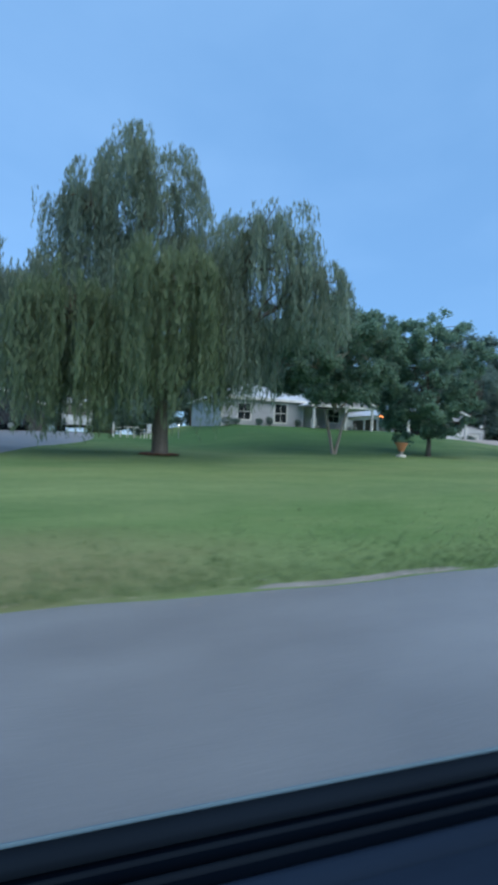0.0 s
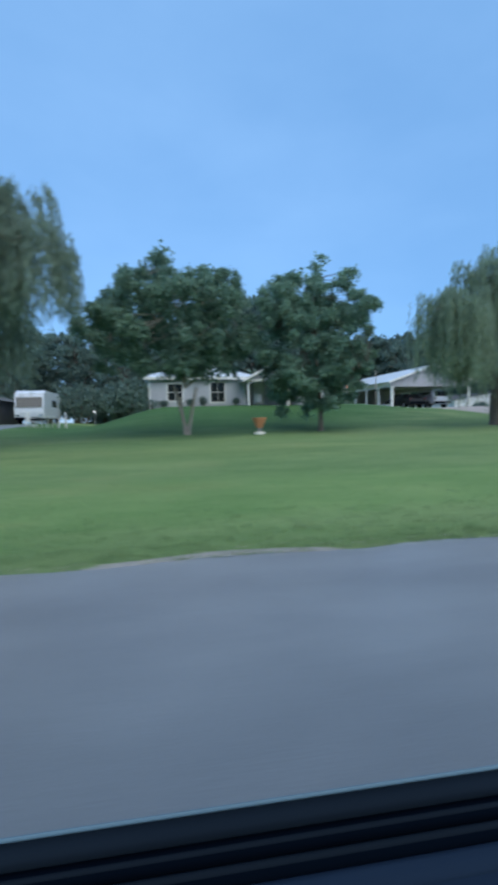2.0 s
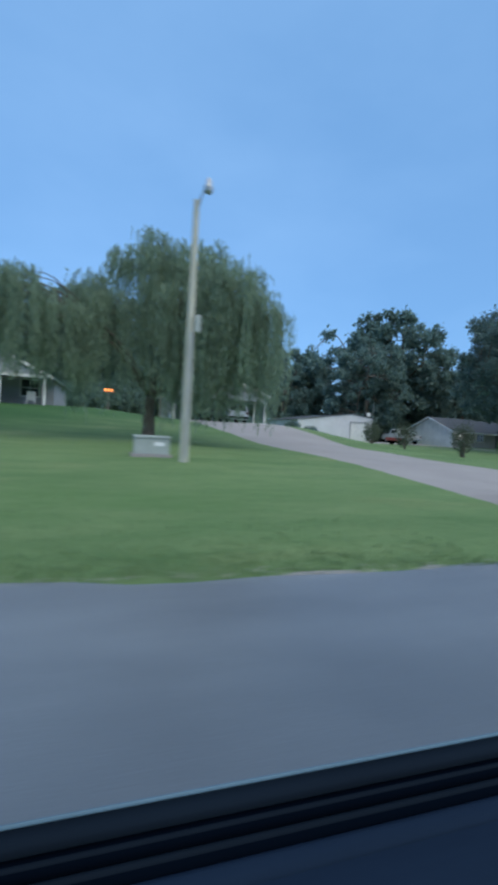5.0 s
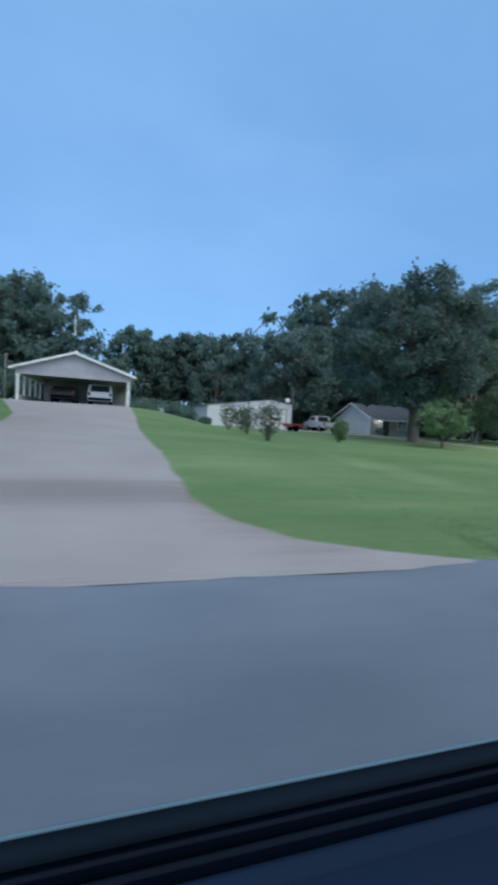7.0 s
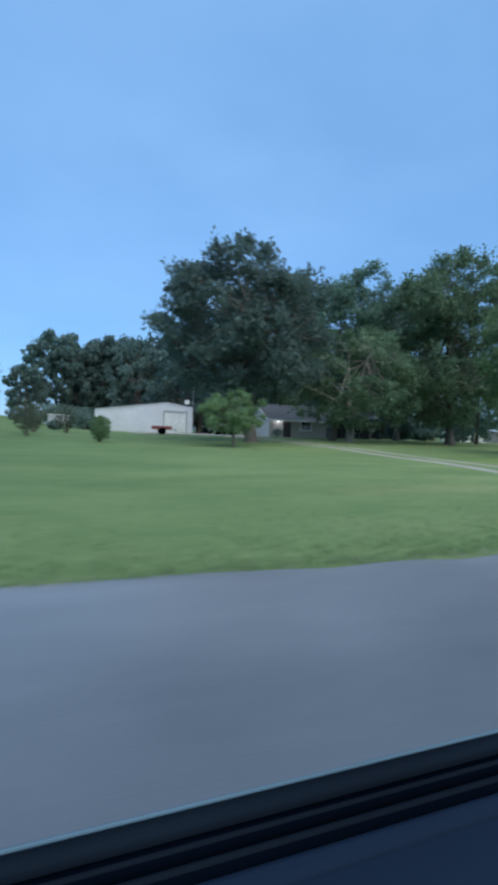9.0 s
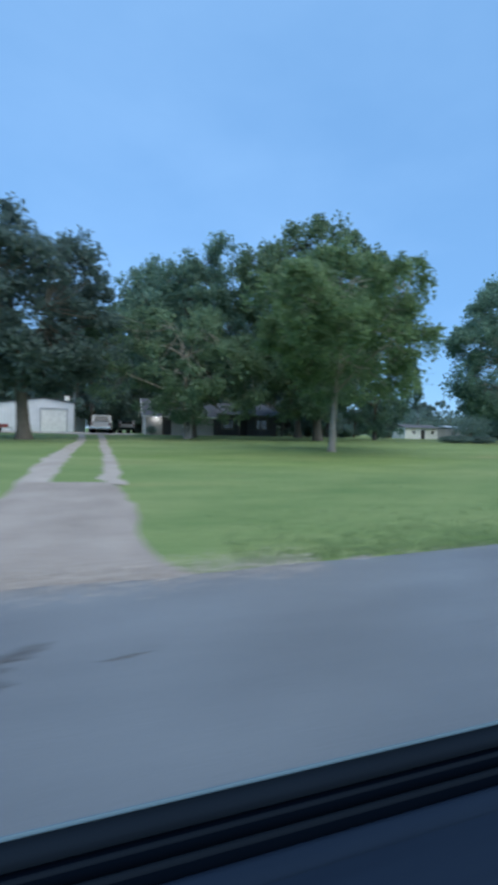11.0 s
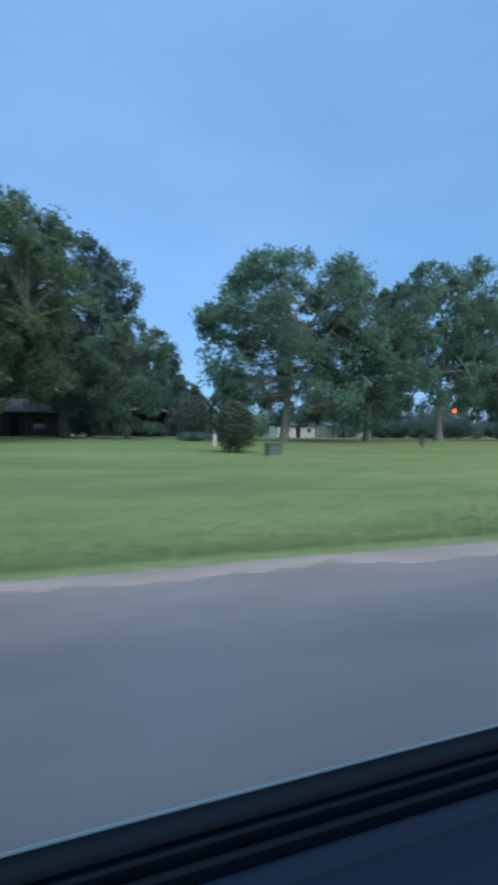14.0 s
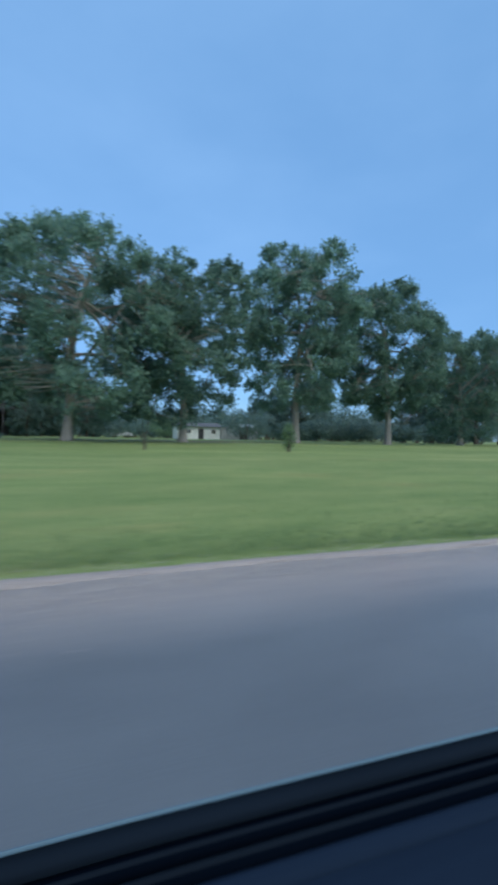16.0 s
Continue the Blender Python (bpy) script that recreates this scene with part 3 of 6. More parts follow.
strip("concrete_drive", [2.9, 3.4, 4.0, 5.0, 6.0, 7.5, 11, 18, 24, 30, 35.2], [31.0, 32.6, 33.2, 33.7, 33.9, 33.9, 33.8, 33.6, 33.0, 31.0, 30.6],
      [43.6, 42.0, 41.0, 40.2, 39.9, 39.9, 39.8, 39.7, 39.7, 39.6, 39.6], M["concrete"], 0.03,
      "pale concrete driveway climbing to the carport", "driveway", 10, 0.02, 3)
strip("gravel_apron", [3.4, 4.3, 5.1, 6.5, 8.0, 9.2], [60.7, 61.2, 61.7, 61.95, 62.05, 62.0], [65.7, 64.75, 64.5, 64.5, 64.3, 64.05], M["apron"], 0.03,
      "worn gravel apron of a farm drive", "driveway", 6, 0.03, 4)
strip("gravel_track", [8.8, 10, 13, 18, 24, 32, 40], [61.95, 61.85, 61.65, 61.6, 61.5, 60.9, 59.9], [63.0, 62.95, 62.8, 62.55, 62.3, 61.6, 60.7], M["gravel"], 0.025,
      "pale gravel wheel track across the lawn", "track", 2, 0.05, 5)
strip("gravel_track", [8.8, 10, 13, 18, 24, 32, 40], [63.5, 63.45, 63.4, 63.05, 62.65, 62.1, 61.5], [64.35, 64.2, 64.0, 63.7, 63.35, 62.9, 62.4], M["gravel"], 0.025,
      "pale gravel wheel track across the lawn", "track", 2, 0.05, 6)
strip("gravel_yard", [38, 40, 44, 47.5], [52, 50.5, 50.5, 52], [66, 66, 66.5, 65], M["gravel"], 0.03, "gravel yard before the metal workshop", "yard", 8, 0.2, 7)
strip("asphalt_drive", [3.9, 5, 10, 14.4, 16.7, 20.8, 24, 30, 37], [-16, -14, -12, -12, -12, -13, -14, -15, -16], [-2.6, -3.2, -2.8, -2.1, -1.6, -0.8, 0.9, 2.0, 2.6], M["asphalt"], 0.03,
      "grey paved drive leading to a garage", "driveway", 8, 0.03, 8)


def spill(name, x, y, length, width, turn, material, label, seed, category="gravel", lift=None):
    """A thin ragged patch lying on the road."""
    rng = np.random.default_rng(seed)
    n = 40
    a = np.linspace(0, 2 * np.pi, n, endpoint=False)
    r = 1 + 0.25 * np.sin(3 * a + seed) + 0.18 * np.sin(7 * a + 2 * seed) + rng.normal(0, 0.14, n)
    u, w = np.cos(a) * length / 2 * r, np.sin(a) * width / 2 * r
    c, s = math.cos(radians(turn)), math.sin(radians(turn))
    px, py = x + u * c - w * s, y + u * s + w * c
    pz = np.full(n, 0.0145 + 0.0004 * (seed % 9)) if lift is None else land(px, py) + lift
    v = np.stack([px, py, pz], -1)
    inner = v.copy()
    inner[:, :2] = (v[:, :2] - [x, y]) * 0.6 + [x, y]
    inner[:, 2] = (inner[:, 2] if lift is None else land(inner[:, 0], inner[:, 1]) + lift) + 0.003
    vs = np.concatenate([v, inner, [[x, y, inner[:, 2].mean()]]])
    k = np.arange(n)
    f = [(i, (i + 1) % n, n + (i + 1) % n, n + i) for i in k] + [(n + i, n + (i + 1) % n, 2 * n) for i in k]
    return tagged(link_mesh(name, vs, [tuple(int(q) for q in t) for t in f], material), label, category, kind="stuff")


STREAKS = [(81.3, 3.04, 1.25, 0.26, 17), (81.75, 3.2, 0.5, 0.14, 22), (82.75, 3.66, 0.8, 0.2, 28), (83.4, 4.02, 0.6, 0.2, 30), (89.95, 2.53, 0.4, 0.16, 24), (90.4, 2.73, 0.5, 0.12, 28), (91.1, 3.1, 0.7, 0.16, 30), (88.75, 2.66, 0.3, 0.12, 5),
           (89.85, 3.11, 0.8, 0.16, 10), (89.3, 3.4, 1.2, 0.2, 8), (90.7, 3.55, 1.3, 0.2, 6), (91.8, 2.7, 0.4, 0.1, 25)]
SP = []
for sx, sy, ln, wd, an in STREAKS:
    if sx > 85:  # thinner and wider where cars have spread it
        ln, wd = ln * 1.25, wd * 2.0
    m = int((1000 if sx < 82 else 420) * ln + 60)
    lumps = rng.uniform(-0.5, 0.5, max(3, int(ln * 7)))
    along = (rng.choice(lumps, m) if sx > 85 else rng.uniform(-0.5, 0.5, m)) * ln + rng.normal(0, 0.07, m)
    across = rng.normal(0, wd * 0.24, m)
    c, q = math.cos(radians(an)), math.sin(radians(an))
    SP.append(np.stack([sx + along * c - across * q, sy + along * q + across * c, 0.012 + rng.uniform(0, 0.014, m)], -1))
SP = np.concatenate(SP)
sa = rng.uniform(0, 6.28, len(SP))
SL = rng.uniform(0.008, 0.03, len(SP))
v, f = quads_at(SP, np.stack([np.cos(sa), np.sin(sa), rng.normal(0, 0.22, len(SP))], -1), np.stack([-np.sin(sa), np.cos(sa), rng.normal(0, 0.22, len(SP))], -1), SL, SL * 0.8)
tagged(link_mesh("gravel_spill", v, f, M["pebble"]), "broken streaks of pale gravel scattered over asphalt", "gravel", kind="stuff")
for k, (sx, sy, ln, wd, an) in enumerate([(61.11, 2.14, 0.20, 0.06, 5), (61.41, 2.39, 0.2, 0.07, 0), (61.6, 2.56, 0.11, 0.04, 0), (61.47, 2.06, 0.24, 0.035, 10), (61.6, 2.22, 0.24, 0.04, 8), (61.81, 2.35, 0.18, 0.04, 0), (62.3, 2.37, 0.17, 0.06, 0), (62.4, 2.74, 0.16, 0.03, 5), (62.0, 2.5, 0.1, 0.04, 0), (62.88, 2.4, 0.2, 0.09, 0),
                                           (63.0, 2.42, 0.24, 0.26, 30), (63.05, 2.72, 0.2, 0.07, 20), (63.32, 2.46, 0.46, 0.32, 36), (63.55, 2.68, 0.26, 0.1, 34), (64.13, 2.52, 0.2, 0.025, 15)]):
    spill("stain", sx, sy, ln, wd, an, M["wet"], "dark damp stain soaked into the asphalt", 31 + k, "stain")


# ---------------------------------------------------------------- the car's own window ledge, stretched along the camera path to fit its view
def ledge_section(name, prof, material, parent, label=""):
    """A profile across the ledge (offset to the outside, height), drawn out along the camera path to fit every view."""
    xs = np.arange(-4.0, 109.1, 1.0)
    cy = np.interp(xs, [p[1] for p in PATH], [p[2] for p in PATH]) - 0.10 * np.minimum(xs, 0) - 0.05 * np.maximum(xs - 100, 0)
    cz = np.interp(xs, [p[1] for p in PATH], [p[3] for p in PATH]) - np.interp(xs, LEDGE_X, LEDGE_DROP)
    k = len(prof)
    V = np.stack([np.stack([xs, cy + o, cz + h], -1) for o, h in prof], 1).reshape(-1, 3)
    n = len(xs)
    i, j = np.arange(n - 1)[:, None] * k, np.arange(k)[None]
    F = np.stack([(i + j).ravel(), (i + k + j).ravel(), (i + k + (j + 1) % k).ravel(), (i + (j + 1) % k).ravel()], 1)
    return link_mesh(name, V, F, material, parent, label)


# drops fitted so the ledge meets its line in the camera's view
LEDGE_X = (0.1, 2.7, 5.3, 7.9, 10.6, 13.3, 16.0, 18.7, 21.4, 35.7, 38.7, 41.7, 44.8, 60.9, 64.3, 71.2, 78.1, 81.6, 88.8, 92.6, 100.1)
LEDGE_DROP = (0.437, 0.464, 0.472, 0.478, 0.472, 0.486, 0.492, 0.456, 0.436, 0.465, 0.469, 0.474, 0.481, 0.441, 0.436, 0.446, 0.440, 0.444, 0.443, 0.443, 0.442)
ledge = thing("car_door", 0, 0, 0, "dark blue car door ledge with rubber window seals, stretched along the camera path", "car door")
ledge_section("outer_panel", [(0.4975, -0.02), (0.499, -0.010), (0.503, -0.022), (0.503, -0.84), (0.4975, -0.84)], M["door_paint"], ledge, "blue-grey painted outer panel darkened for cabin shade")
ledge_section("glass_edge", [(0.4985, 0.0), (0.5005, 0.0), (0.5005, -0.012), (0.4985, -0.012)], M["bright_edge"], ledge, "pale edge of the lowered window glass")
ledge_section("inner_panel", [(0.478, -0.0125), (0.4805, -0.0095), (0.4965, -0.0035), (0.4965, -0.05), (0.478, -0.05)], M["door_paint"], ledge, "blue-grey painted lip darkened for cabin shade")
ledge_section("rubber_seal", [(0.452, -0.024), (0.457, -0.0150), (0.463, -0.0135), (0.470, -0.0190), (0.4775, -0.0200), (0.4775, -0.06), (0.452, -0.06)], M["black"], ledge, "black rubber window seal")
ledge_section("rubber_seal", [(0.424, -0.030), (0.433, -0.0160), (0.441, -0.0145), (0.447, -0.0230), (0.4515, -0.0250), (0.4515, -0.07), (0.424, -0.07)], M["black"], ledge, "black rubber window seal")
ledge_section("seal_lip", [(0.4570, -0.0148), (0.4595, -0.0125), (0.4630, -0.0132), (0.4630, -0.02), (0.4570, -0.02)], M["lip_rubber"], ledge, "thin rubber lip carrying a painted highlight")
ledge_section("seal_lip", [(0.4330, -0.0158), (0.4360, -0.0132), (0.4410, -0.0142), (0.4410, -0.03), (0.4330, -0.03)], M["lip_rubber"], ledge, "thin rubber lip carrying a painted highlight")
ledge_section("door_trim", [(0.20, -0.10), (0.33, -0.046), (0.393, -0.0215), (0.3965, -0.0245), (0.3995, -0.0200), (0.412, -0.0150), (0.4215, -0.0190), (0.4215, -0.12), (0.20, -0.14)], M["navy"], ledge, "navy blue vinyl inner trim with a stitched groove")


# ---------------------------------------------------------------- trees
def tubes(paths, sides=7):
    """Round tapering limbs; each path is rows of x, y, z, radius."""
    vs, fs, base = [], [], 0
    ang = np.linspace(0, 2 * np.pi, sides, endpoint=False)
    for p in paths:
        p = np.asarray(p, float)
        t = unit(np.gradient(p[:, :3], axis=0))
        ref = np.where(np.abs(t[:, 2:3]) > 0.9, [[1.0, 0, 0]], [[0, 0, 1.0]])
        u = unit(np.cross(t, ref))
        w = np.cross(t, u)
        ring = p[:, None, :3] + p[:, None, 3:4] * (np.cos(ang)[None, :, None] * u[:, None] + np.sin(ang)[None, :, None] * w[:, None])
        vs.append(ring.reshape(-1, 3))
        m = len(p)
        i, j = np.arange(m - 1)[:, None] * sides, np.arange(sides)[None]
        fs.append(np.stack([i + j, i + (j + 1) % sides, i + sides + (j + 1) % sides, i + sides + j], -1).reshape(-1, 4) + base)
        base += m * sides
    return np.concatenate(vs), np.concatenate(fs)


def limb(a, b, r0, r1, rng, bend=0.12, n=6, sag=0.0):
    a, b = np.asarray(a, float), np.asarray(b, float)
    u = np.linspace(0, 1, n)[:, None]
    L = np.linalg.norm(b - a)
    off = rng.normal(0, bend * L, 3)
    pts = a + (b - a) * u + off * (u * (1 - u)) * 1.6
    pts[:, 2] += sag * L * (u * (1 - u))[:, 0] * 4
    return np.c_[pts, r0 + (r1 - r0) * u[:, 0] ** 0.8]


def broad_tree(name, x, y, top, radius, low, seed, leaves, label, n=15000, size=0.28, trunk_r=0.22, shift=(0, 0), clusters=85, bark="bark", stems=1,
               group="", flat=0.9, category="tree", spread=0.18, lobes=22, ragged=0.0, arms=(), lift=0.25):
    """A round-crowned tree: trunk, limbs, and leaves in uneven clumps round the limbs' ends."""
    rng = np.random.default_rng(seed)
    clusters, n = int(clusters * 2.0), int(n * 1.45)
    z0 = at(x, y)
    H = top - z0
    top = top - 0.12 * radius
    cz, hz = (top + low) / 2 - z0, (top - low) / 2
    tree = thing(name, x, y, z0, label, category, group)
    paths, ends = [], []
    c0 = np.array([shift[0], shift[1], cz])
    # clump centres: on the outside of several billows
    nl = lobes
    gold = np.arange(nl) * 2.399963 + rng.uniform(0, 6.28)
    lz = np.linspace(-0.86, 0.80, nl) + rng.normal(0, 0.05, nl)
    lr = np.sqrt(np.clip(1 - np.abs(lz) ** 2.6, 0.06, 1)) * rng.uniform(0.34, 0.70 + ragged, nl)
    lc = c0 + np.stack([lr * np.cos(gold) * radius, lr * np.sin(gold) * radius * flat, lz * hz * 0.80], -1)
    ls = radius * rng.uniform(0.33 - 0.35 * ragged, 0.52 - 0.3 * ragged, nl)
    for ax, az, ar, *ay in arms:  # low side boughs
        lc = np.concatenate([lc, [[ax, ay[0] if ay else 0, az - z0]] * 2])
        ls = np.concatenate([ls, [ar] * 2])
    own = rng.integers(0, len(ls), clusters)
    dd = unit(rng.normal(size=(clusters, 3)) + [0, 0, 0.25] + unit(lc[own] - c0) * 0.7)
    cen = lc[own] + dd * (ls[own] * rng.uniform(0.35, 1.0, clusters) ** 0.5)[:, None] * [1, 1, 0.8]
    cen[:, 2] = np.maximum(cen[:, 2], low - z0 + 0.2)
    fork = np.array([shift[0] * 0.25, shift[1] * 0.25, max(0.28 * H, (low - z0) * 0.75)])
    for s in range(stems):
        foot = np.array([0, 0, -0.25]) + (rng.normal(0, 0.10, 3) * [1, 1, 0] if stems > 1 else 0)
        r = trunk_r / (stems ** 0.5)
        body = limb(foot, fork + (rng.normal(0, 0.3, 3) if stems > 1 else 0), r * 1.15, r * 0.8, rng, 0.03, 7)
        body[0, 3] *= 1.5
        body[1, 3] *= 1.12
        paths.append(body)
    leader = limb(fork, c0 + [0, 0, hz * 0.55], trunk_r * 0.75, trunk_r * 0.15, rng, 0.06, 7)
    paths.append(leader)
    k = 9
    pick = rng.choice(len(cen), k, replace=False)
    mains = []
    for i in pick:
        s = leader[rng.integers(0, 5), :3]
        p = limb(s, cen[i], trunk_r * 0.42, trunk_r * 0.10, rng, 0.10, 7, 0.05)
        mains.append(p)
        paths.append(p)
    nodes_ = np.concatenate([p[2:, :3] for p in mains] + [leader[2:, :3]])
    for c in cen:
        s = nodes_[np.argmin(((nodes_ - c) ** 2).sum(1))]
        paths.append(limb(s, c, trunk_r * 0.13, trunk_r * 0.04, rng, 0.12, 5))
    v, f = tubes(paths)
    link_mesh("trunk", v, f, M[bark], tree, smooth_shade=True)
    # leaves
    weight = rng.uniform(0.35, 1.6, clusters)
    which = rng.choice(clusters, n, p=weight / weight.sum())
    cr = radius * spread * rng.uniform(0.55, 1.15, clusters)
    d = unit(rng.normal(size=(n, 3)))
    rad = rng.uniform(0.15, 1, n) ** 0.5
    ball = cen[which] + d * (cr[which] * rad)[:, None] * [1, 1, 0.72]
    # more than half of the leaves sit along twigs that reach out of each clump
    twigs = unit(rng.normal(size=(clusters, 9, 3)) * 0.85 + unit(cen - c0)[:, None] * 0.75 + [0, 0, lift])
    reach = rng.uniform(0.45, 1.15, (clusters, 9))
    which_twig = rng.integers(0, 9, n)
    along = rng.uniform(0.08, 1, n) ** 0.8
    T = twigs[which, which_twig]
    on_twig = cen[which] + T * (cr[which] * reach[which, which_twig] * along)[:, None] + rng.normal(0, 1, (n, 3)) * (size * 0.32 + 0.06 * cr[which] * (1 - along))[:, None]
    P = np.where((rng.random(n) < 0.58)[:, None], on_twig, ball)
    P[:, 2] = np.maximum(P[:, 2] - 0.12 * cr[which] * rad ** 2, low - z0 - 0.3)
    U = unit(rng.normal(size=(n, 3)) + [0, 0, -0.4] + T * 0.9)
    V = unit(np.cross(U, unit(rng.normal(size=(n, 3)) + [0, 0, 0.8])))
    L = size * rng.uniform(0.6, 1.35, n)
    v, f = quads_at(P, U, V, L, L * rng.uniform(0.45, 0.65, n))
    link_mesh("crown", v, f, M[leaves], tree)
    return tree


def willow_tree(name, x, y, domes, seed, label, strands=1500, trunk_r=0.35, floor=0.9, bark="bark", leaves="willow", nb=30, pale=()):
    """A weeping willow: each dome is (dx, dy, radius, top); strands hang from it."""
    rng = np.random.default_rng(seed)
    z0 = at(x, y)
    tree = thing(name, x, y, z0, label, "tree", "weeping willows")
    fork = np.array([0, 0, 1.9])
    paths = [limb((0, 0, -0.3), fork, trunk_r * 1.25, trunk_r * 0.85, rng, 0.03, 7)]
    paths[0][0, 3] *= 1.35
    area = np.array([d[2] ** 2 + 0.5 for d in domes])
    LP, LU, LL, LK = [], [], [], []
    for k, ((dx, dy, r, top, *low), share) in enumerate(zip(domes, area / area.sum())):
        hub = np.array([dx, dy, top - z0 - r * 0.75])
        main = limb(fork, hub, trunk_r * 0.42, trunk_r * 0.12, rng, 0.10, 8, 0.06)
        paths.append(main)
        knots = []
        for _ in range(12):
            d = unit(rng.normal(size=3) + [0, 0, 0.5])
            tip = hub + d * np.array([r, r, r * 0.7]) * rng.uniform(0.5, 0.92)
            p = limb(main[rng.integers(4, 8), :3], tip, trunk_r * 0.16, trunk_r * 0.04, rng, 0.10, 6, 0.12)
            paths.append(p)
            knots.append(tip)
        knots = np.array(knots)
        bunch = unit(rng.normal(size=(nb, 3)) + [0, 0, 0.35])
        reach = rng.uniform(0.5, 1.26, nb)
        fall = rng.uniform(0.55, 1.25, nb)
        for s in range(int(strands * share)):
            pick = rng.integers(0, nb)
            d = unit(bunch[pick] + rng.normal(0, 0.10, 3))
            if d[2] < -0.25:
                d[2] *= -0.6
            rr = reach[pick] * rng.uniform(0.45, 1.0) ** 0.4
            start = hub + d * np.array([r, r, r * 0.75]) * rr
            out = unit(np.array([d[0], d[1], 0.0]) + 1e-3)
            room = start[2] - (low[0] if low else floor)
            hang = min(room * rng.uniform(0.6, 1.0), fall[pick] * (rng.uniform(0.7, 2.3) if top > 8.4 and d[2] > -0.1 and rng.random() < 0.85 else rng.uniform(2.0, 5.4)))
            if hang < 0.5:
                continue
            m = int(hang / 0.12) + 3
            u = np.linspace(0, 1, m)
            arc = 0.35 * r * 0.5 * (1 - np.exp(-3 * u))
            sway = rng.normal(0, 0.10, 2)
            P = start + out * arc[:, None] + np.c_[sway[0] * u, sway[1] * u, 0.16 * r * np.sin(np.minimum(u * 6, np.pi)) * 0.4 - hang * u ** 1.15]
            P = P + rng.normal(0, 0.035, (m, 3))
            LK.append(np.full(m, k in pale))
            LP.append(P)
            LU.append(unit(rng.normal(0, 0.22, (m, 3)) + [0, 0, -1]))
            LL.append(np.full(m, 0.27))
    v, f = tubes(paths)
    link_mesh("trunk", v, f, M[bark], tree, smooth_shade=True)
    P, U, L = np.concatenate(LP), np.concatenate(LU), np.concatenate(LL) * rng.uniform(0.7, 1.3, sum(map(len, LL)))
    V = unit(np.cross(U, rng.normal(size=P.shape)))
    front = np.concatenate(LK)
    for name_, mask, kind in (("crown", ~front, leaves), ("front_drape", front, "willow_front")):
        if mask.any():
            v, f = quads_at(P[mask], U[mask], V[mask], L[mask], L[mask] * 0.15)
            link_mesh(name_, v, f, M[kind], tree)
    return tree


def bush(name, x, y, h, w, seed, leaves, label, n=1800, size=0.14, cone=0.0, group="", category="shrub", stems=7):
    rng = np.random.default_rng(seed)
    z0 = at(x, y)
    ob = thing(name, x, y, z0, label, category, group)
    paths = []
    for _ in range(stems):
        a = rng.uniform(0, 2 * np.pi)
        rr = w * 0.38 * rng.uniform(0.2, 1)
        paths.append(limb((rng.normal(0, 0.05 * w), rng.normal(0, 0.05 * w), -0.1), (rr * np.cos(a), rr * np.sin(a), h * rng.uniform(0.55, 0.92)), 0.02 + 0.012 * h, 0.006, rng, 0.08, 5))
    v, f = tubes(paths, 5)
    link_mesh("stems", v, f, M["bark"], ob, smooth_shade=True)
    d = unit(rng.normal(size=(n, 3)))
    rad = rng.uniform(0.1, 1, n) ** 0.45
    k = 1 + 0.22 * np.sin(5 * np.arctan2(d[:, 1], d[:, 0]) + seed) * np.cos(3 * d[:, 2] + seed)
    P = d * (rad * k)[:, None] * [w / 2, w / 2, h * 0.47] + [0, 0, h * 0.53]
    if cone:
        shrink = 1 - cone * np.clip(P[:, 2] / h - 0.2, 0, 1)
        P[:, :2] *= shrink[:, None]
    P[:, 2] = np.maximum(P[:, 2], 0.04)
    U = unit(rng.normal(size=(n, 3)) + [0, 0, 0.6])
    V = unit(np.cross(U, rng.normal(size=(n, 3))))
    L = size * rng.uniform(0.6, 1.4, n)
    v, f = quads_at(P, U, V, L, L * 0.5)
    link_mesh("foliage", v, f, M[leaves], ob)
    return ob


willow_tree("weeping_willow", 2.66, 16.2, [(-0.8, 0.2, 2.0, 11.1), (-2.5, 0.4, 1.4, 10.0), (2.9, -1.9, 1.8, 9.0, 2.5), (4.4, -2.7, 1.2, 7.2, 3.6), (-4.6, 0.8, 2.0, 7.0), (0.1, -1.7, 1.8, 7.4), (1.5, 0.4, 1.8, 8.6, 1.6), (-1.9, 0.6, 1.8, 8.3), (-3.0, -0.9, 1.7, 6.2, 0.4), (2.1, -1.2, 1.5, 6.4, 1.6)], 11,
            "large weeping willow with long grey-green trailing branches", 6400, 0.27, 0.5, nb=40, pale=(5, 8))
willow_tree("weeping_willow", 28.2, 19.7, [(-0.3, 0, 1.75, 9.7, 0.5), (1.8, -0.2, 2.0, 9.7), (-4.9, -2.8, 1.4, 6.9, 1.9), (3.0, -2.6, 1.7, 8.2), (3.9, -3.8, 1.2, 6.7), (1.0, -1.6, 1.7, 7.6), (-2.5, -1.0, 1.5, 7.4, 0.6), (-3.4, -1.8, 1.2, 6.2, 1.8), (2.2, -2.4, 1.5, 6.2, 0.5)], 12,
            "spreading weeping willow with thin trailing green branches", 4200, 0.26, 0.4, "bark", "willow_pale", nb=52)
willow_tree("weeping_willow", -5.5, 22.0, [(0, 0, 2.6, 8.6), (2.4, 0.3, 2.0, 8.3), (-2.5, 0, 2.2, 7.5)], 13, "low weeping willow beside the paved drive", 1700, 0.28)

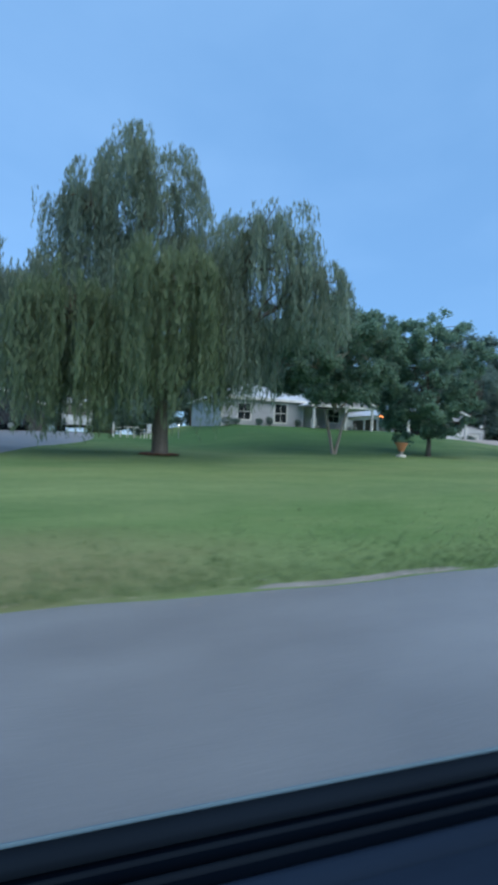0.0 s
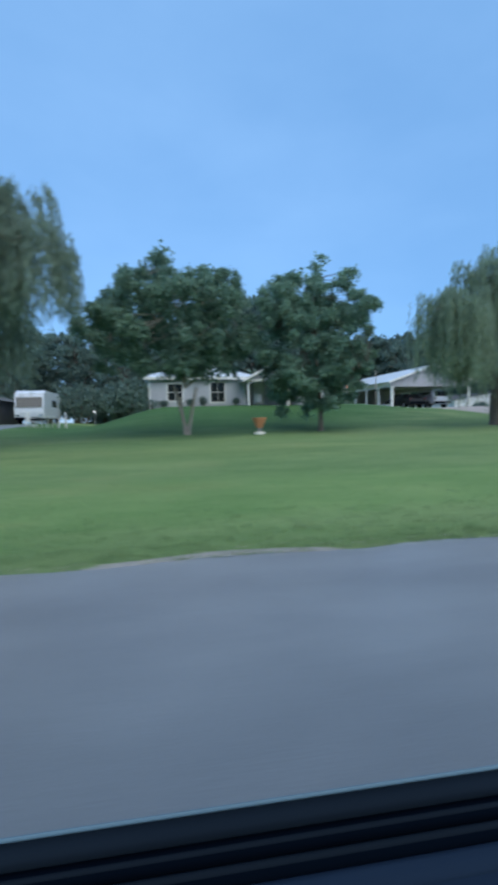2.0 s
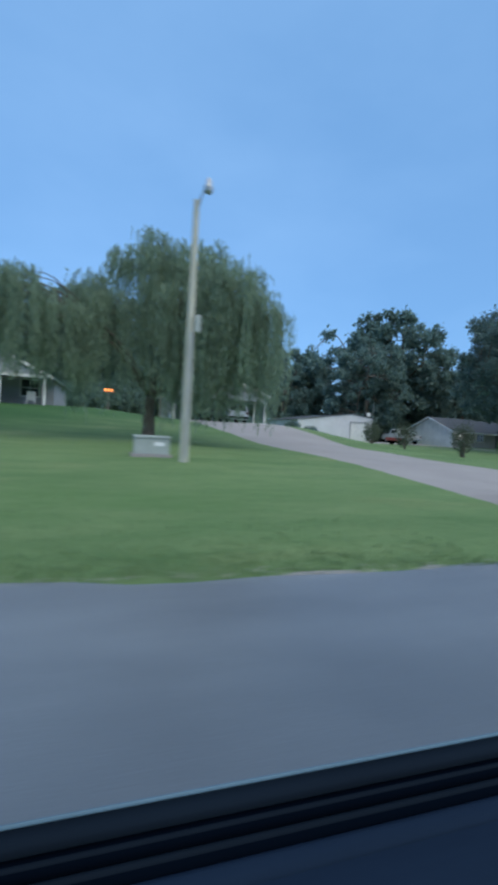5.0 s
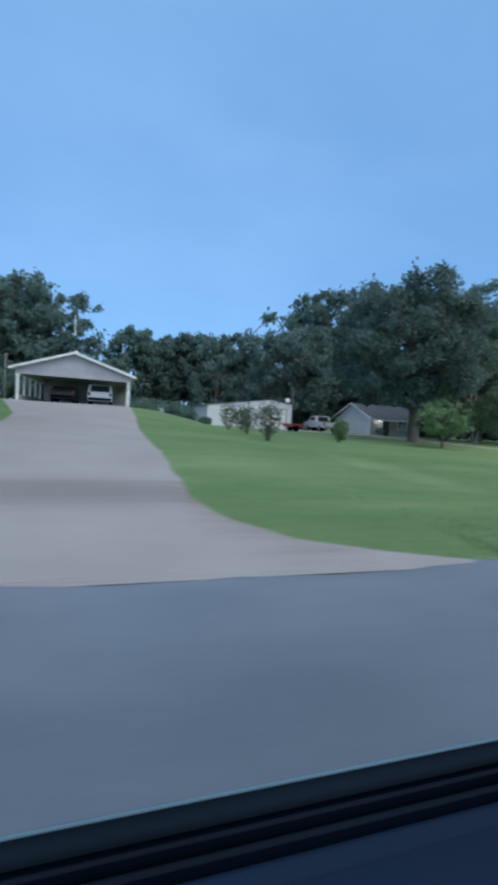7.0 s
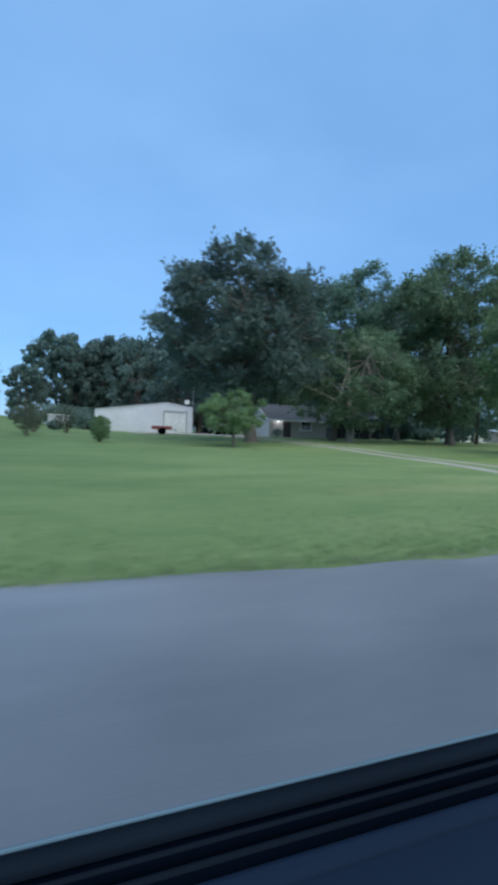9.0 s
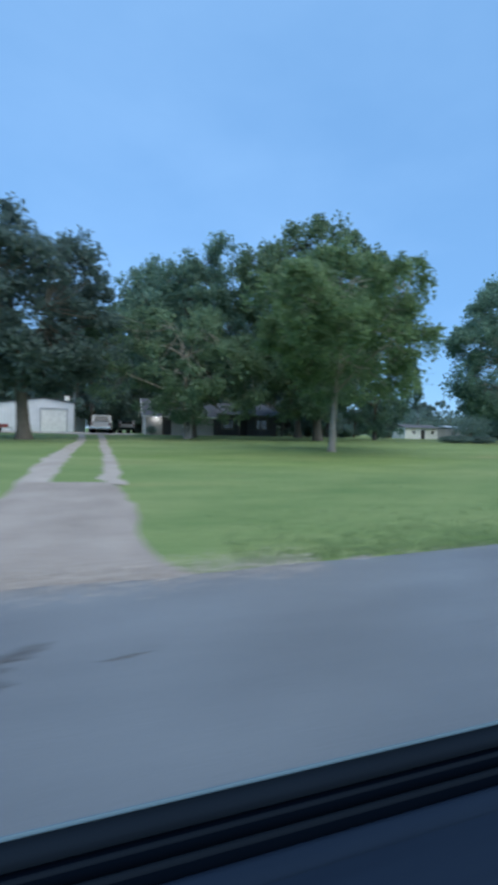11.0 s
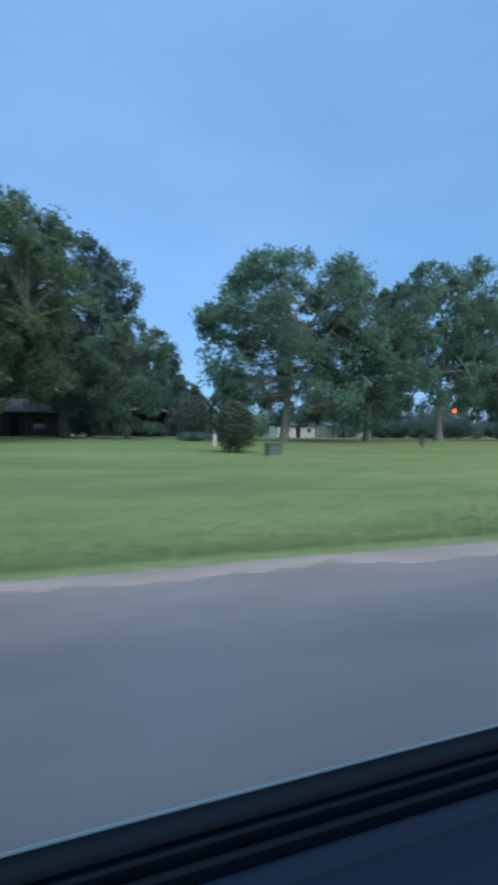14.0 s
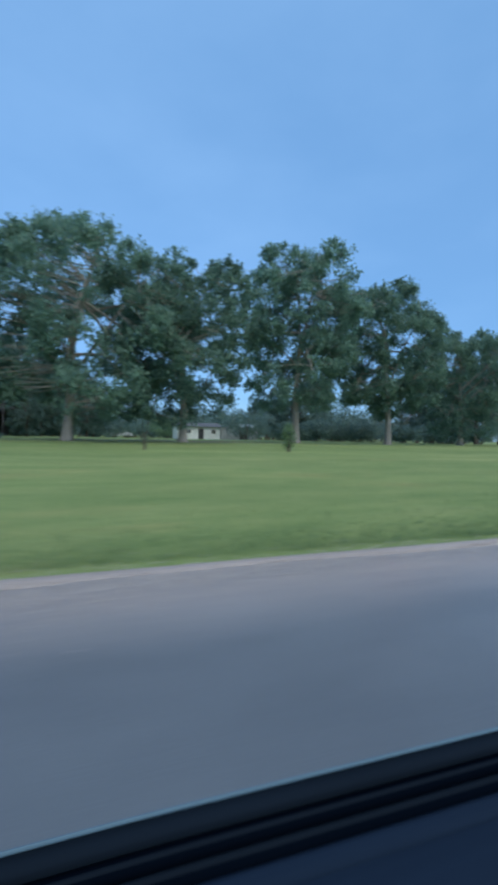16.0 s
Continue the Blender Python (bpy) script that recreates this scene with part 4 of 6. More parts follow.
broad_tree("maple_tree", 11.85, 19.0, 8.0, 3.6, 3.3, 21, "leaf_maple", "young round maple with several thin trunks", 42000, 0.165, 0.13, (-0.4, 0), 150, "bark_pale", 3, lobes=40, ragged=0.05, lift=0.6, spread=0.15)
broad_tree("maple_tree", 18.1, 19.3, 8.8, 3.0, 1.4, 22, "leaf_maple", "full round green maple in the lawn", 44000, 0.165, 0.12, (-0.2, 0), 160, lobes=44, ragged=0.05, lift=0.6, spread=0.15)
broad_tree("oak_tree", 58.9, 25.6, 12.2, 5.7, 3.4, 23, "leaf_dark", "tall dark oak with dense broken crown", 38000, 0.24, 0.34, (-0.9, 0), 150)
broad_tree("fruit_tree", 56.2, 19.7, 3.3, 1.7, 1.2, 24, "leaf_light", "small light green fruit tree in the lawn", 5200, 0.15, 0.07, (0, 0), 40)
broad_tree("pecan_tree", 69.3, 34.5, 16.6, 6.2, 4.0, 25, "leaf", "tall pecan tree with broken green crown", 34000, 0.26, 0.28, (0.1, 0), 130)
broad_tree("hackberry_tree", 68.3, 29.6, 10.0, 4.9, 2.0, 125, "leaf_mid", "spreading light green tree with pale forked trunk", 26000, 0.21, 0.2, (-0.5, 0), 110, "bark_pale", 2, ragged=0.3)
broad_tree("walnut_tree", 73.35, 18.1, 10.0, 4.1, 2.8, 26, "leaf_light", "light green walnut tree with pale slanting trunk", 28000, 0.19, 0.15, (0.3, -0.2), 140, "bark_pale", lobes=26, ragged=0.2, arms=((-3.2, 5.9, 1.6, -3.4), (-1.8, 5.3, 1.5, -3.6)))
broad_tree("pecan_tree", 78.3, 30.1, 17.0, 6.7, 2.4, 27, "leaf_mid", "very tall dense green pecan tree", 48000, 0.25, 0.30, (-0.5, 0), 170)
broad_tree("oak_tree", 81.9, 42.6, 20.2, 6.3, 2.6, 28, "leaf_dark", "very tall dark oak beside the low house", 42000, 0.28, 0.32, (0, 0), 160)
broad_tree("pecan_tree", 87.0, 36.0, 11.4, 4.0, 1.4, 28, "leaf", "smaller green pecan tree beside taller ones", 19000, 0.21, 0.18, (0, 0), 80)
broad_tree("pecan_tree", 98.7, 31.4, 16.8, 7.0, 2.2, 129, "leaf", "tall open pecan tree with sky between branches", 42000, 0.26, 0.32, (1.7, 0), 160, "bark_pale", arms=((-4.3, 9.6, 2.4), (-4.0, 6.6, 2.6), (-3.6, 5.0, 1.7), (-2.4, 12.4, 2.3)))
broad_tree("pecan_tree", 106.7, 31.8, 15.6, 6.0, 2.0, 30, "leaf", "tall pecan tree with pale trunk", 31000, 0.26, 0.30, (0, 0), 120, "bark_pale")
broad_tree("pecan_tree", 118.4, 36.0, 20.2, 6.3, 3.0, 31, "leaf", "tallest pecan tree of the row", 36000, 0.29, 0.32, (-0.3, 0), 170, "bark_pale")
broad_tree("pecan_tree", 130.0, 37.2, 19.5, 6.6, 3.2, 32, "leaf", "tall pecan tree with drooping lower branches", 38000, 0.28, 0.32, (-0.6, 0), 140, "bark_pale")
broad_tree("pecan_tree", 142.0, 39.0, 16.0, 6.6, 1.6, 33, "leaf", "broad pecan tree at the row's end", 30000, 0.29, 0.30, (0, 0), 120, "bark_pale")

# trees behind, from three models; their leaf colour holds some haze
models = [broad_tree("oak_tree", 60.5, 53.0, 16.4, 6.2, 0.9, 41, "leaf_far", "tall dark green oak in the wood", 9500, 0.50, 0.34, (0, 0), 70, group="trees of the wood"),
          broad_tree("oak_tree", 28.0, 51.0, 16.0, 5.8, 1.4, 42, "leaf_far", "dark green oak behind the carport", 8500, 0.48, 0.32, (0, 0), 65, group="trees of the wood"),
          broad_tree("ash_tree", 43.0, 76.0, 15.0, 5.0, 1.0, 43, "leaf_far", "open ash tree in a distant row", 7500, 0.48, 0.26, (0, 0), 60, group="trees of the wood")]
BACK = [(0, 22, 58, 1.12), (1, 22, 50, 1.16), (0, 15, 57, 1.0), (1, 9.5, 54, 0.95), (1, 4, 58, 1.0), (2, -1.5, 54, 0.95), (0, -8, 58, 1.0), (1, -14, 55, 1.0), (0, -21, 58, 1.0), (1, -30, 58, 1.1), (2, -40, 60, 1.1),
        (1, 18.5, 49, 0.72), (2, 12, 48, 0.62), (1, 31.6, 52, 1.06), (0, 26.0, 54, 1.12), (1, 33.5, 56, 0.66), (2, 37.5, 70, 0.72), (2, 49, 78, 1.2), (2, 55, 76, 1.25), (2, 46, 80, 1.2), (2, 52, 82, 1.3), (2, 40.5, 78, 1.0), (0, 66, 66, 1.32), (0, 62, 80, 1.2), (1, 53.5, 68, 1.0), (2, 60, 72, 1.1),
        (1, 63.5, 56, 0.75), (1, 91, 68, 1.15), (2, 98, 66, 0.62), (1, 94.5, 64, 0.82), (1, 101, 74, 0.55), (1, 86, 62, 1.08), (2, 71, 60, 1.0), (0, 71, 60, 1.42), (1, 77, 60, 1.28), (0, 84, 64, 1.2), (1, 64.5, 60, 0.9), (1, 90, 72, 0.72), (2, 96, 84, 0.55), (2, 103, 104, 0.5), (2, 112, 112, 0.42), (2, 122, 110, 0.42), (2, 133, 108, 0.6), (2, 141, 100, 0.75),
        (1, 131, 62, 0.8), (0, 163, 60, 0.9), (2, 172, 92, 0.75), (2, 164, 90, 0.5), (1, 158, 60, 1.0), (0, 170, 56, 1.1), (2, 155, 48, 1.0), (1, 184, 60, 1.1), (0, 200, 66, 1.2), (2, 147, 84, 1.0), (0, 182, 90, 1.2),
        (1, 92, 92, 0.6), (0, 100, 54, 0.42), (1, 95.2, 54, 0.5), (1, 94.6, 46, 0.34), (1, 87, 84, 0.8), (0, 78, 78, 1.1), (1, 46, 90, 1.1), (1, -4, 49, 0.6), (0, 2, 50.5, 0.66), (1, 7.5, 47.5, 0.55), (0, -50, 62, 1.1), (1, -62, 60, 1.1), (1, 142, 94, 0.72), (1, 152, 93, 0.7)]
rng = np.random.default_rng(77)
for k, bx, by, s in BACK:
    s *= 1 + 0.05 * rng.normal()
    c = copy_thing(models[k], pose(bx, by, at(bx, by), 0, 0, rng.uniform(0, 360)))
    c.scale = (s, s, s * rng.uniform(0.94, 1.06))

bush("small_tree", 45.4, 19.05, 2.0, 1.2, 51, "leaf_rust", "small brownish young tree standing alone in the lawn", 1000, 0.12, -0.3, category="tree")
for bx, by, seed in ((46.15, 25.1, 57), (45.9, 28.8, 58), (47.4, 31.0, 59)):
    bush("small_tree", bx, by, 1.9, 1.25, seed, "leaf_rust", "small purplish-brown young tree along the concrete drive", 900, 0.13, -0.45, group="young trees along the drive", category="tree", stems=4)
bush("shrub", 50.1, 20.5, 1.25, 0.9, 52, "leaf_light", "small light green shrub in the lawn", 1500, 0.12)
for k, (bx, by, h, w) in enumerate([(44.4, 37.0, 1.0, 1.5), (43.0, 38.0, 1.1, 1.6), (45.9, 37.6, 0.8, 1.3)]):
    bush("shrub", bx, by, h, w, 60 + k, "leaf_dark", "dark green shrub along the concrete drive", 1300, 0.16, group="shrubs along the drive")
for k, (bx, by, h, w) in enumerate([(12.9, 31.0, 0.55, 0.6), (13.8, 31.05, 0.75, 0.6), (11.0, 31.0, 0.5, 0.8), (16.2, 30.9, 0.6, 0.6), (10.2, 30.6, 0.7, 1.0)]):
    bush("foundation_shrub", bx, by, h, w, 70 + k, "leaf_dark", "small dark shrub against the house wall", 500, 0.10, group="shrubs at the house")
bush("cedar_shrub", 90.4, 17.7, 2.1, 1.9, 53, "leaf_cedar", "bushy dull green evergreen shrub in the lawn", 7000, 0.15, 0.2)
bush("shrub", 114.0, 77.5, 4.5, 7.6, 54, "leaf_mid", "wide green shrub behind the white garden shed", 4600, 0.28)
for k, bx in enumerate((91.3, 93.7)):
    bush("shrub", bx, 30.3, 0.6, 2.7, 64 + k, "leaf_dark", "wide low dark shrub beneath the pecan trees", 2600, 0.15, group="low shrubs under the pecans")
bush("sapling", 109.9, 20.1, 1.5, 0.8, 55, "leaf_light", "thin leafy sapling in the lawn", 380, 0.14)
bush("sapling", 102.5, 20.3, 0.9, 0.4, 56, "leaf_rust", "small reddish sapling in the lawn", 110, 0.10)
for k, (bx, by, h, w) in enumerate([(126, 52, 2.6, 4.5), (131, 54, 3.2, 5), (137, 52, 3.0, 5), (143, 50, 2.6, 5), (150, 52, 3.0, 6), (135, 82, 6.5, 8), (130, 78, 2.5, 4.0), (101, 84, 3.2, 5), (97, 62, 2.2, 4), (158, 50, 3, 6), (136.5, 58, 6.2, 7.5), (141.5, 60, 5.6, 7), (90, 48, 1.6, 3.0), (83.8, 44.5, 2.4, 3.5), (100, 100, 4.5, 9), (109, 98, 3.8, 9), (118, 100, 4.0, 9), (127, 98, 4.4, 9), (136, 92, 4.6, 9), (92, 96, 4.6, 9), (146, 96, 5, 10), (86, 66, 2.5, 5), (110, 83, 5.5, 8), (123, 62, 4.6, 7), (133, 66, 3.4, 9), (143, 68, 3.6, 9), (153, 70, 4, 10), (164, 74, 4, 10), (119, 81, 6.5, 8), (127, 83, 7, 9), (104, 82, 3, 7), (96, 78, 3, 7), (112, 86, 2.6, 7), (126, 84, 3.2, 8), (176, 70, 4, 10), (138, 58, 2.4, 7), (3, 47, 4.2, 6), (7.5, 47, 4.0, 6), (-2, 50, 4.5, 7), (23.5, 44, 3.2, 5), (80, 60, 4, 8), (88, 74, 3.5, 8), (69, 62, 4, 8), (46.5, 62, 3.0, 7), (42.5, 66, 3.2, 7), (94, 66, 3.4, 6), (99, 70, 4.6, 7), (95, 74, 5.5, 8), (25.5, 47.5, 3.4, 5.5), (21, 46, 3.0, 5), (29, 48, 3.2, 5), (108, 96, 6.0, 9), (116, 97, 6.0, 9), (101, 95, 6.0, 9), (159, 96, 7.5, 10), (169, 100, 7, 10), (150, 92, 6, 9)]):
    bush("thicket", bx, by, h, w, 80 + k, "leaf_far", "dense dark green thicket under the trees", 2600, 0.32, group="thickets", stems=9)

hedge_rng = np.random.default_rng(140)
for k in range(19):
    bx, by = 88 + 7.6 * k + hedge_rng.normal(0, 1.2), 108 + 0.12 * k + hedge_rng.normal(0, 2.5)
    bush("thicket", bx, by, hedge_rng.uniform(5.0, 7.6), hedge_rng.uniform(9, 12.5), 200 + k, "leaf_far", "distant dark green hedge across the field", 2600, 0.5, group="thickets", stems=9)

# ---------------------------------------------------------------- loose gravel where asphalt, drives and lawn meet
rng = np.random.default_rng(19)
n1, n2 = 26000, 5000
sx1 = rng.uniform(80, 116, n1)
sy1 = road_edge(sx1) - 0.10 + rng.normal(0, 1, n1) * 0.22 * (0.5 + 0.5 * np.sin(sx1 * 0.9) ** 2 + 0.5 * smooth(90, 98, sx1)) - 0.25 * smooth(91, 97, sx1) * rng.random(n1)
sx2 = rng.uniform(-4, 116, n2)
clump = 0.5 + 0.5 * np.sin(sx2 * 1.7) * np.sin(sx2 * 0.61 + 1)
sy2 = road_edge(sx2) + rng.normal(0, 1, n2) * (0.03 + 0.12 * clump)
sx3 = rng.uniform(60.6, 66.0, 7000)
sy3 = road_edge(sx3) - 0.05 + rng.normal(0, 0.22, 7000)
px, py = np.concatenate([sx1, sx2, sx3]), np.concatenate([sy1, sy2, sy3])
n = len(px)
pz = np.where(py < road_edge(px), 0.016, np.maximum(land(px, py), 0.0) + 0.012)
P = np.stack([px, py, pz], -1)
a = rng.uniform(0, 6.28, n)
U = np.stack([np.cos(a), np.sin(a), rng.normal(0, 0.25, n)], -1)
V = np.stack([np.sin(a), -np.cos(a), rng.normal(0, 0.25, n)], -1)
L = rng.uniform(0.010, 0.032, n)
v, f = quads_at(P, unit(U), unit(V), L, L * 0.8)
tagged(link_mesh("loose_gravel", v, f, M["pebble"]), "pale pinkish gravel scattered along the asphalt edge", "gravel", kind="stuff")

# ---------------------------------------------------------------- grass along the verge
rng = np.random.default_rng(9)
n = 46000
bx = rng.uniform(-4, 112, n)
far_ = rng.exponential(0.55, n)
by = road_edge(bx) + 0.0 + far_ + 0.35 * smooth(78, 86, bx)
ok = ~((bx > 31) & (bx < 42.6) & (by < 36)) & ~((bx > 60.6) & (bx < 65.2) & (by < 9)) & (by < 12)
bx, by = bx[ok], by[ok]
n = len(bx)
P = np.stack([bx, by, land(bx, by) + 0.03], -1)
U = unit(rng.normal(0, 0.45, (n, 3)) * [1, 1, 0] + [0, 0, 1])
V = unit(np.cross(U, rng.normal(size=(n, 3))))
L = rng.uniform(0.04, 0.10, n)
v, f = quads_at(P, U, V, L, L * 0.22)
tagged(link_mesh("grass", v, f, M["blade"]), "uneven green grass blades along the road's edge", "grass", kind="stuff")


# ---------------------------------------------------------------- houses
def window(parent, x0, x1, z0, z1, y, material="trim"):
    """A framed window on a wall that faces the road."""
    bm = bmesh.new()
    for d in ((x0 - 0.11, x0, z0 - 0.11, z1 + 0.11), (x1, x1 + 0.11, z0 - 0.11, z1 + 0.11), (x0, x1, z1, z1 + 0.11), (x0, x1, z0 - 0.11, z0)):
        box(bm, d[0], d[1], y - 0.05, y + 0.03, d[2], d[3])
    fr = part("window", bm, M[material], parent, "white window frame")
    boxed("pane", fr, M["glass"], (x0, x1, y - 0.02, y + 0.01, z0, (z0 + z1) / 2 - 0.02))
    boxed("pane", fr, M["glass"], (x0, x1, y - 0.035, y - 0.005, (z0 + z1) / 2 + 0.02, z1))
    boxed("sash_bar", fr, M[material], (x0, x1, y - 0.045, y - 0.003, (z0 + z1) / 2 - 0.02, (z0 + z1) / 2 + 0.02))
    xm = (x0 + x1) / 2
    boxed("glazing_bar", fr, M[material], (xm - 0.015, xm + 0.015, y - 0.043, y - 0.036, z0, z1))
    return fr


def post(parent, x, y, z0, z1, w=0.14, material="trim"):
    bm = bmesh.new()
    box(bm, x - w / 2, x + w / 2, y - w / 2, y + w / 2, z0, z1, 0.01)
    box(bm, x - w * 0.75, x + w * 0.75, y - w * 0.75, y + w * 0.75, z0, z0 + 0.10, 0.01)
    box(bm, x - w * 0.75, x + w * 0.75, y - w * 0.75, y + w * 0.75, z1 - 0.12, z1, 0.01)
    return part("post", bm, M[material], parent)


def gable_roof(parent, x0, x1, y0, y1, ze, zp, material, over=0.35, xp=None, fascia=True, edge="trim"):
    """A gable roof whose ridge runs away from the road, with eaves boards."""
    xp = (x0 + x1) / 2 if xp is None else xp
    sl, sr = (zp - ze) / (xp - x0), (zp - ze) / (x1 - xp)
    xl, zl, xr, zr = x0 - over, ze - sl * over, x1 + over, ze - sr * over
    slab("roof", [(xl, y0 - over, zl), (xp, y0 - over, zp), (xp, y1 + over, zp), (xl, y1 + over, zl)], 0.07, material, parent)
    slab("roof", [(xp, y0 - over, zp), (xr, y0 - over, zr), (xr, y1 + over, zr), (xp, y1 + over, zp)], 0.07, material, parent)
    if fascia:
        bm = bmesh.new()
        yf = y0 - over - 0.03
        prism(bm, [(xl - 0.02, zl + 0.01), (xp, zp + 0.02), (xr + 0.02, zr + 0.01), (xr + 0.02, zr - 0.17), (xp, zp - 0.17), (xl - 0.02, zl - 0.17)], yf, yf + 0.03)
        part("fascia", bm, M[edge], parent, "pale eaves board")


def hip_roof(parent, x0, x1, y0, y1, ze, zp, material, over=0.4):
    x0, x1, y0, y1 = x0 - over, x1 + over, y0 - over, y1 + over
    half = (y1 - y0) / 2
    ym, xa, xb = (y0 + y1) / 2, x0 + half * 0.75, x1 - half * 0.75
    if xb < xa:
        xa = xb = (x0 + x1) / 2
    a, b, c, d, e, f = (x0, y0, ze), (x1, y0, ze), (x1, y1, ze), (x0, y1, ze), (xa, ym, zp), (xb, ym, zp)
    for quad in ([a, b, f, e], [c, d, e, f], [d, a, e], [b, c, f]):
        slab("roof", quad, 0.06, material, parent)
    bm = bmesh.new()
    box(bm, x0 - 0.01, x1 + 0.01, y0 - 0.03, y0 - 0.002, ze - 0.2, ze - 0.005)
    part("fascia", bm, M["trim"], parent, "white eaves board")


def wall_box(parent, x0, x1, y0, y1, z0, z1, material, holes=(), name="wall"):
    """Four walls with thickness; holes (x0, x1, z0, z1) go through the wall that faces the road."""
    t = 0.15
    xs = sorted({x0, x1, *(h[0] for h in holes), *(h[1] for h in holes)})
    bm = bmesh.new()
    for a, b in zip(xs, xs[1:]):
        mid = (a + b) / 2
        gaps = sorted((h[2], h[3]) for h in holes if h[0] < mid < h[1])
        z = z0
        for ga, gb in gaps:
            if ga > z:
                box(bm, a, b, y0, y0 + t, z, ga)
            z = gb
        if z < z1:
            box(bm, a, b, y0, y0 + t, z, z1)
    part(name, bm, material, parent)
    boxed(name, parent, material, (x0, x1, y1 - t, y1, z0, z1))
    boxed(name, parent, material, (x0, x0 + t, y0 + t, y1 - t, z0, z1))
    boxed(name, parent, material, (x1 - t, x1, y0 + t, y1 - t, z0, z1))


def gable_wall(parent, x0, x1, y, ze, zp, material, xp=None, t=0.12, zb=None):
    xp = (x0 + x1) / 2 if xp is None else xp
    zb = ze if zb is None else zb
    bm = bmesh.new()
    prism(bm, [(x0, zb), (x1, zb), (x1, ze), (xp, zp - 0.09), (x0, ze)] if zb < ze else [(x0, ze), (x1, ze), (xp, zp - 0.09)], y, y + t)
    return part("gable", bm, material, parent)


def chair(x, y, z, turn, label, material):
    c = thing("porch_chair", x, y, z, label, "chair", "porch chairs", turn)
    boxed("seat", c, material, (-0.27, 0.27, -0.25, 0.25, 0.38, 0.42), 0.01)
    boxed("backrest", c, material, (-0.27, 0.27, 0.22, 0.26, 0.42, 1.0), 0.01)
    for dx in (-0.25, 0.25):
        for dy in (-0.23, 0.23):
            boxed("leg", c, material, (dx - 0.025, dx + 0.025, dy - 0.025, dy + 0.025, 0, 0.38))
        boxed("armrest", c, material, (dx - 0.03, dx + 0.03, -0.25, 0.25, 0.60, 0.63))
    return c


# white house on the hill
hz = 2.15
house = thing("house", 0, 0, 0, "white house with pale metal roof and gabled porch", "house")
wall_box(house, 10.1, 17.0, 31.5, 40.5, hz - 0.6, 4.42, M["white"], [(11.35, 12.35, hz + 0.62, hz + 1.8), (14.45, 15.45, hz + 0.5, hz + 1.9)])
window(house, 11.35, 12.35, hz + 0.62, hz + 1.8, 31.5)
window(house, 14.45, 15.45, hz + 0.5, hz + 1.9, 31.5)
for cx in (10.06, 16.94):
    boxed("corner_board", house, M["trim"], (cx - 0.06, cx + 0.06, 31.46, 31.56, hz - 0.5, 4.4))
hip_roof(house, 10.1, 17.6, 31.5, 40.5, 4.45, 6.1, M["metal_roof"])
# gabled wing with an open porch before it
wall_box(house, 17.0, 22.4, 33.0, 40.5, hz - 0.6, 4.1, M["grey_siding"], [(18.0, 18.9, hz + 0.05, hz + 2.05), (20.3, 21.4, hz + 0.8, hz + 1.9)])
boxed("door", house, M["trim"], (18.02, 18.88, 33.02, 33.08, hz + 0.05, hz + 2.03), 0, "white side door")
window(house, 20.3, 21.4, hz + 0.8, hz + 1.9, 33.0)
gable_wall(house, 16.7, 22.5, 29.45, 4.12, 5.55, M["grey_siding"], 19.6)
boxed("porch_beam", house, M["trim"], (16.7, 22.5, 29.43, 29.6, 3.94, 4.12))
gable_roof(house, 16.7, 22.5, 29.45, 40.5, 4.2, 5.62, M["metal_roof"], 0.32, 19.6)
for px in (16.85, 19.75, 22.3):
    post(house, px, 29.55, hz - 0.4, 3.95)
boxed("porch_floor", house, M["concrete"], (16.7, 22.5, 29.4, 32.98, hz - 0.6, hz), 0.02)
chair(21.3, 30.9, hz, 10, "white wooden porch chair", M["trim"])
chair(17.9, 31.2, hz, -15, "white wooden porch chair", M["trim"])

# carport
cz0 = 1.95
carport = thing("carport", 0, 0, 0, "open gabled carport with grey siding and white posts at drive's end", "carport")
for px in (31.2, 39.1):
    post(carport, px, 35.05, cz0 - 0.2, 3.93, 0.2)
for py in (37.4, 39.8, 42.2, 44.6):
    post(carport, 31.2, py, cz0 - 0.2, 3.93, 0.16)
boxed("wall", carport, M["shade_siding"], (31.1, 39.2, 47.2, 47.35, cz0 - 0.3, 4.38), 0, "shaded back wall")
for py in (38.2, 41.4, 44.6):
    post(carport, 39.1, py, cz0 - 0.2, 3.93, 0.16)
boxed("low_wall", carport, M["trim"], (31.12, 31.28, 35.3, 47.2, cz0 - 0.3, cz0 + 0.42), 0.01, "low white side wall")
boxed("beam", carport, M["grey_siding"], (31.05, 39.25, 34.98, 35.12, 3.93, 4.40))
boxed("beam", carport, M["trim"], (31.1, 31.3, 35.12, 47.2, 3.93, 4.38))
boxed("beam", carport, M["trim"], (39.0, 39.2, 35.12, 47.2, 3.93, 4.38))
gable_wall(carport, 31.05, 39.25, 34.96, 4.40, 5.80, M["grey_siding"], 35.1)
gable_roof(carport, 31.05, 39.25, 34.96, 47.4, 4.49, 5.86, M["metal_roof"], 0.4, 35.1)
boxed("ceiling_board", carport, M["shade_siding"], (31.31, 38.99, 35.13, 47.19, 4.30, 4.33))
boxed("floor_slab", carport, M["concrete"], (30.9, 39.3, 34.9, 47.4, cz0 - 0.45, cz0), 0.02)
mast = thing("mast_light", 35.0, 35.2, 5.84, "thin steel mast with small pale lamp on the ridge", "mast")
bm = bmesh.new()
cyl(bm, 0, 0, -0.05, 1.5, 0.04, 0.035, 8)
part("pole", bm, M["trim"], mast)
bm = bmesh.new()
